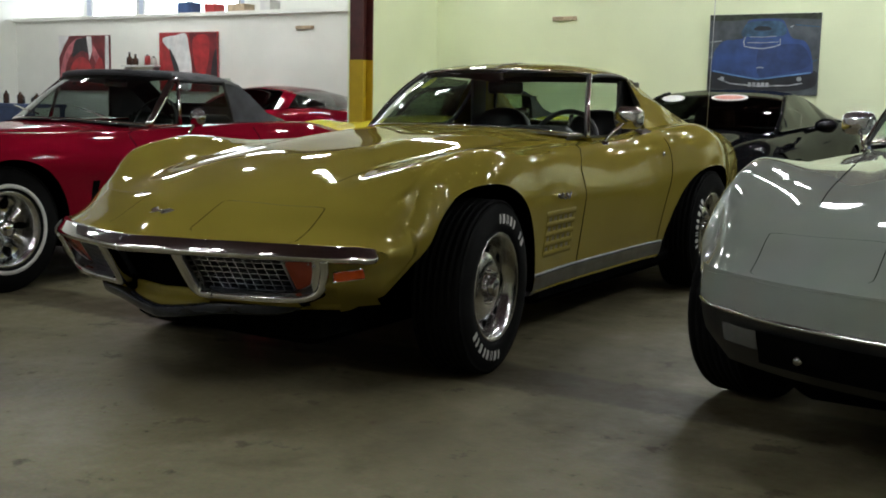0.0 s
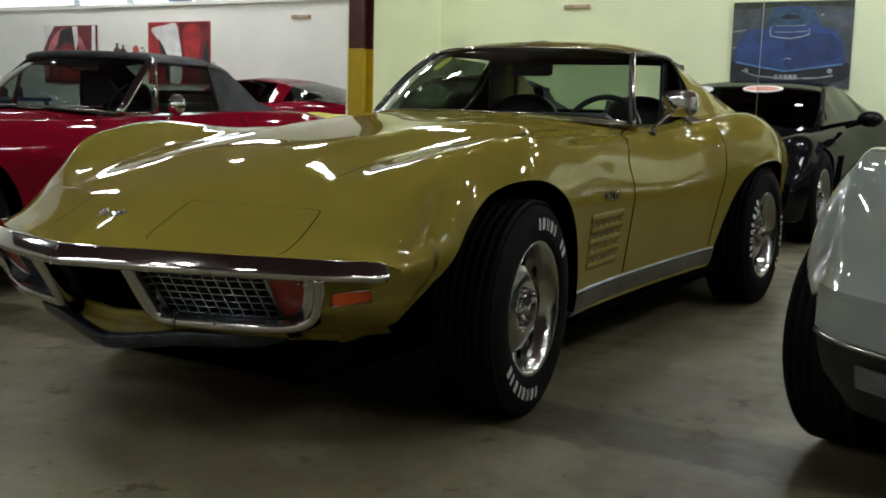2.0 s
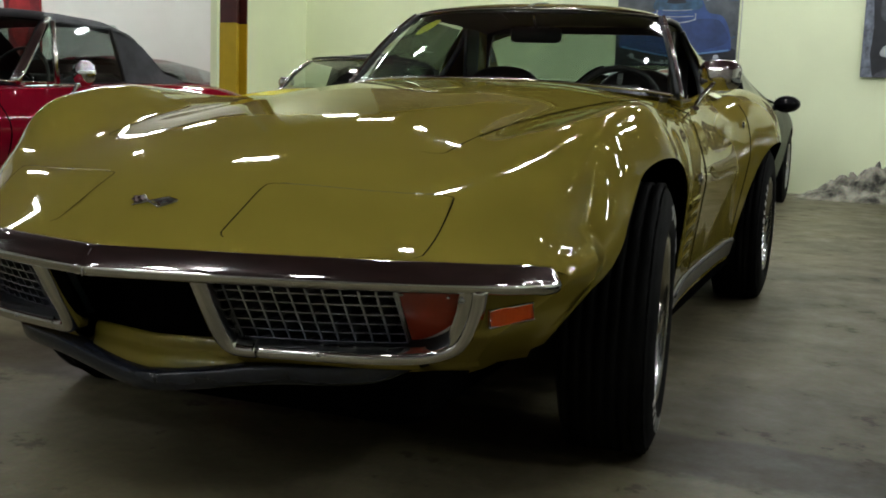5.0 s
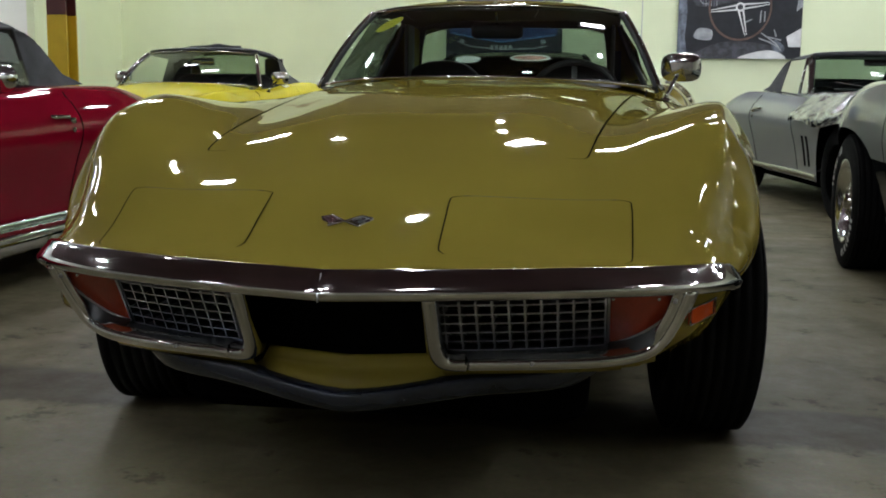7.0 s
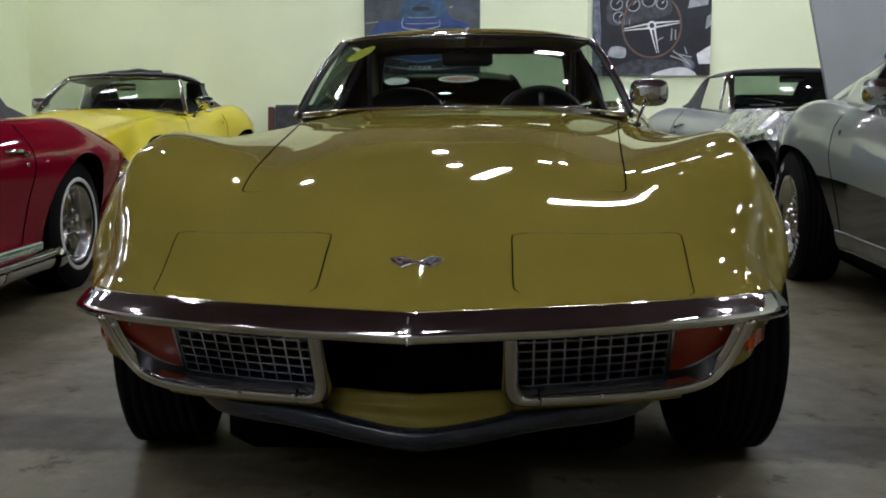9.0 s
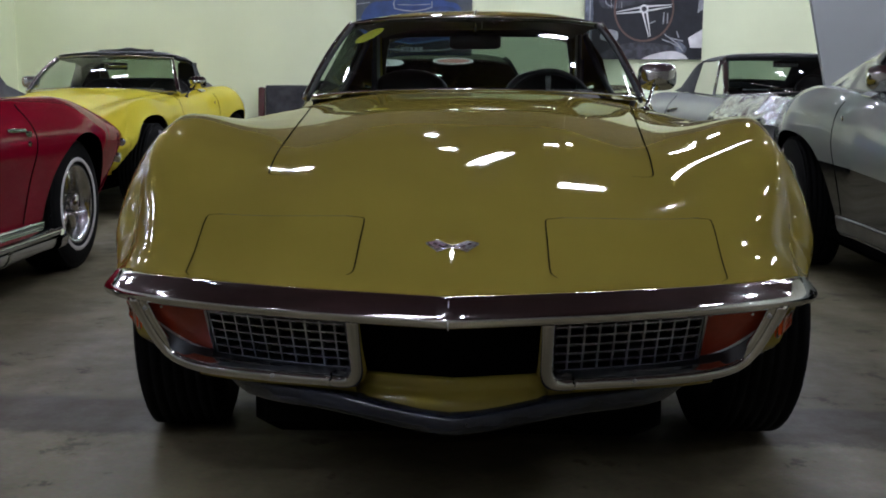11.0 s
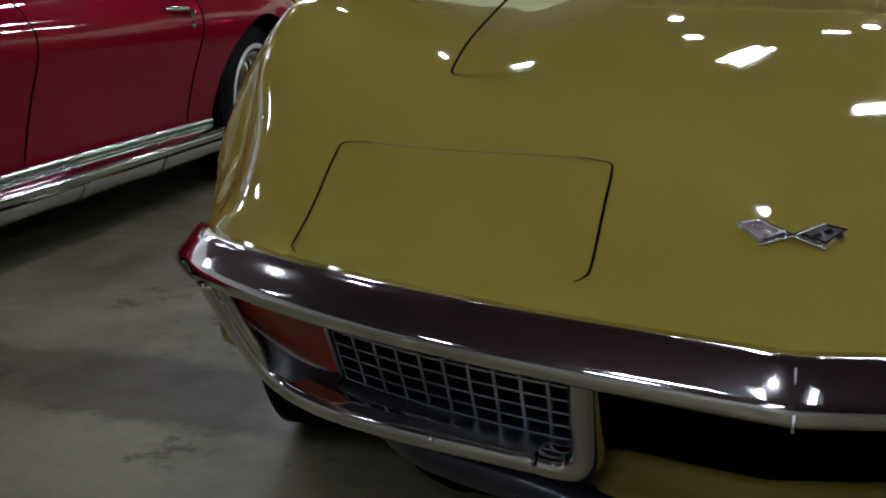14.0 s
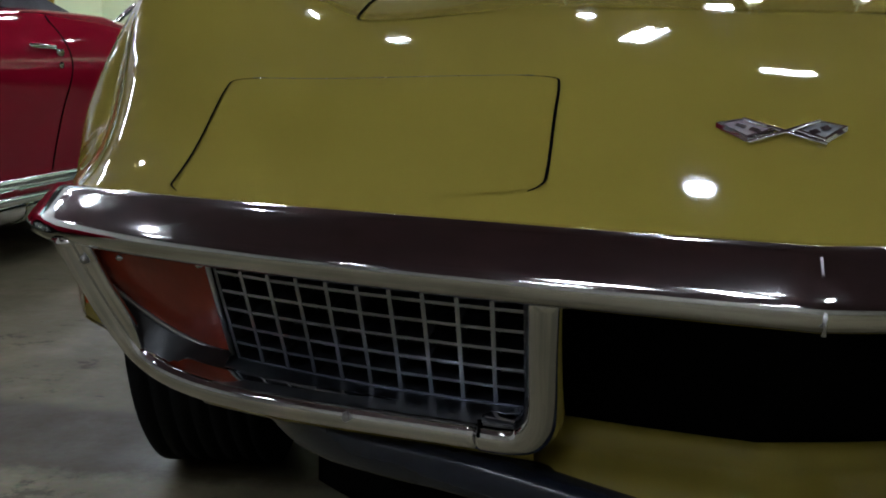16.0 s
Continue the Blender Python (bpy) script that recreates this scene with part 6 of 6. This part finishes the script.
ROSE = plain("poster_rose", (0.45, 0.12, 0.14), 0.35, vary=0.4, scale=8)
CRIMSON = plain("poster_crimson", (0.13, 0.008, 0.014), 0.35, vary=0.4, scale=5)
p, w, h = poster("engine_poster", "photo panel of a bright red engine detail", -13.0, -11.72, 1.10, 2.03, CRIMSON)
shape(p, w, h, [(.004, .60), (.10, .80), (.22, .996), (.004, .996)], PALEINK, level=1)
for k, mat in enumerate((ROSE, CRIMSON, REDINK, BLACKINK)):
    r = 1.0 - .2 * k
    shape(p, w, h, [(.45 + .44 * r * math.cos(t), .10 + .86 * r * math.sin(t)) for t in np.linspace(0, math.pi, 21)], mat, level=2 + k)
shape(p, w, h, curvy([(.28, .62), (.34, .90), (.46, .95), (.60, .93), (.66, .66), (.47, .72)]), BLACKINK, level=6)
shape(p, w, h, [(.56, .98), (.66, .98), (.67, .72), (.62, .55)], PALEINK, level=7)
shape(p, w, h, [(.91, .10), (.992, .10), (.992, .99), (.93, .99)], PALEINK, level=7)
shape(p, w, h, curvy([(.70, .35), (.80, .60), (.88, .50), (.88, .15), (.75, .10)]), REDINK, level=7)
shape(p, w, h, curvy([(.33, .12), (.40, .46), (.50, .52), (.58, .40), (.62, .12)]), REDINK, level=7)
p, w, h = poster("fender_poster", "photo panel of a red fender with a bright glare", -10.55, -9.27, 1.12, 2.05, REDINK)
shape(p, w, h, [(.52, .99), (.99, .99), (.99, .55), (.90, .30), (.95, .02), (.60, .02), (.56, .45)], CRIMSON, level=1)
shape(p, w, h, curvy([(.60, .90), (.84, .93), (.86, .60), (.78, .25), (.66, .30), (.60, .55)]), REDINK, level=2)
shape(p, w, h, curvy([(.06, .88), (.30, .95), (.47, .97), (.53, .70), (.57, .35), (.54, .03), (.38, .03), (.36, .30), (.24, .62)]), PALEINK, level=3)
shape(p, w, h, curvy([(.18, .72), (.27, .58), (.35, .36), (.36, .10), (.30, .06), (.26, .35)]), BLACKINK, level=4)
shape(p, w, h, curvy([(.91, .48), (.99, .70), (.99, .03), (.89, .03)]), BLACKINK, level=4)


def wood_rail(x, z, y=WALL_Y):
    r = thing("wood_rail", "short pale wooden rail fixed high on the wall", "rail", pose(x, y, z), "wooden rails")
    part("board", *box(-.17, .17, -.03, 0, -.026, .026, .006), WOOD, r, "", False)
    for k in range(3):
        part("peg", *lathe([(-.05, .006), (-.028, .006)], 8, "y", (-.12 + .12 * k, 0, 0)), WOOD, r)


wood_rail(-3.33, 2.115)
wood_rail(-7.55, 2.08)


def cloth_heap(x, y):
    rows, rng = [], random.Random(4)
    for i in range(46):
        row = []
        for j in range(30):
            u, v = i / 45 * 2 - 1, j / 29 * 2 - 1
            r = math.hypot(u, v)
            bulge = max(0.0, 1 - r ** 1.6)
            p = Vector((u * 2.1, v * 2.1, 3.7))
            fold = abs(noise.noise(p * 1.7)) * .65 + abs(noise.noise(p * 4.5)) * .55
            row.append((x + u * .85 + .06 * noise.noise(p * 2), y + v * .32, max(.004, .44 * bulge * (.30 + fold) + .004)))
        rows.append(row)
    ob = thing("cloth_heap", "crumpled grey dust cloth heaped on the floor", "cloth", pose(0, 0, 0))
    part("cloth", *grid(rows), plain("dust_cloth", (0.20, 0.19, 0.15), 0.85, vary=0.85, scale=9, relief=0.5), ob)


cloth_heap(1.42, 9.75)

frame_pic = thing("leaning_picture", "dark framed picture leaning at the back wall", "picture", pose(-2.1, 9.95, 0, -8))
part("frame", *box(-.32, .32, -.03, .0, 0, .92, .01), BLACKINK, frame_pic, "", False)
part("print", *box(-.29, .29, -.034, -.03, .03, .89), plain("glossy_dark_print", (0.05, 0.05, 0.055), 0.08, vary=0.3), frame_pic, "", False)
part("edge", *box(-.40, -.33, -.03, .03, 0, .90, .01), MAROON, frame_pic, "maroon box edge", False)

# windows above the far ledge
for k, x in enumerate((-13.4, -12.0, -10.9)):
    win = tagged(new("window_%d" % (k + 1)), "bright frosted window above the ledge", "window", "", "structure")
    win.location = (x, WALL_Y + 1.58, 2.45)
    part("window_frame", *joined(box(-.62, .62, -.02, .02, 0, .05), box(-.62, .62, -.02, .02, 1.1, 1.15), box(-.62, -.57, -.02, .02, .05, 1.1), box(.57, .62, -.02, .02, .05, 1.1)), HOUSING, win, "", False)
    part("pane", [(-.57, 0, .05), (.57, 0, .05), (.57, 0, 1.1), (-.57, 0, 1.1)], [(0, 1, 2, 3)], PANE, win, "", False)


# ---- small things along the far wall ----
BLUEPAINT = plain("blue_bench_paint", (0.03, 0.06, 0.16), 0.4, vary=0.15)
REDCAN = plain("red_can", (0.35, 0.03, 0.03), 0.35, vary=0.1)
BROWN = plain("brown_bottle", (0.06, 0.03, 0.02), 0.2, vary=0.1)
shelf = thing("wall_shelf", "small white shelf on the far wall", "shelf", pose(-10.92, WALL_Y - .001, 1.50))
part("board", *box(-.40, .40, -.16, 0, 0, .03, .004), HOUSING, shelf, "", False)
for x in (-.32, .32):
    part("bracket", *box(x - .012, x + .012, -.13, 0, -.10, 0, .003), DULL, shelf, "", False)
for x, mat, hgt, label in ((-.26, BROWN, .19, "dark brown bottle on the shelf"), (-.12, BROWN, .16, "dark brown bottle on the shelf"), (.16, REDCAN, .15, "red tin can on the shelf"), (.30, WHITE, .12, "small white tin on the shelf")):
    ob = thing("bottle" if mat is BROWN else "can", label, "bottle" if mat is BROWN else "can", pose(-10.92 + x, WALL_Y - .09, 1.53))
    part("body", *lathe([(0, .002), (0, .05), (hgt * .62, .05), (hgt * .75, .045 if mat is not BROWN else .02), (hgt, .045 if mat is not BROWN else .018), (hgt, .002)], 16, "z"), mat, ob)
    part("cap", *lathe([(hgt, .002), (hgt, .022), (hgt + .02, .02), (hgt + .02, .002)], 12, "z"), TRIM, ob)
bench = thing("workbench", "blue painted workbench with dark clutter at the far wall", "workbench", pose(-13.3, 9.55, 0))
part("top", *box(-.80, .80, -.36, .36, .80, .86, .01), BLUEPAINT, bench, "", False)
part("front_panel", *box(-.74, .74, -.31, -.29, .18, .80), BLUEPAINT, bench, "", False)
for x in (-.74, .74):
    for y in (-.30, .30):
        part("leg", *box(x - .03, x + .03, y - .03, y + .03, 0, .80), BLUEPAINT, bench, "", False)
for k, (x, y, hgt) in enumerate(((-.2, -.1, .22), (.02, .05, .16), (.20, -.12, .20), (.40, .0, .13), (.58, -.08, .18))):
    ob = thing("bottle", "dark plastic bottle on the blue workbench", "bottle", pose(-13.3 + x, 9.55 + y, .86))
    part("body", *lathe([(0, .002), (0, .05), (hgt * .7, .05), (hgt * .85, .02), (hgt, .018), (hgt, .002)], 14, "z"), TRIM if k % 2 else BROWN, ob)
for x, wd, hgt, mat, label in ((-10.1, .30, .16, BLUEPAINT, "blue box on the ledge"), (-9.55, .22, .12, REDCAN, "red box on the ledge"), (-9.0, .36, .10, WOOD, "brown cardboard box on the ledge"), (-8.4, .20, .14, HOUSING, "white box on the ledge")):
    ob = thing("storage_box", label, "box", pose(x, WALL_Y + .2, 2.351))
    part("body", *box(-wd / 2, wd / 2, -.12, .12, 0, hgt, .004), mat, ob, "", False)
    part("lid", *box(-wd / 2 - .006, wd / 2 + .006, -.126, .126, hgt, hgt + .02, .003), mat, ob, "", False)
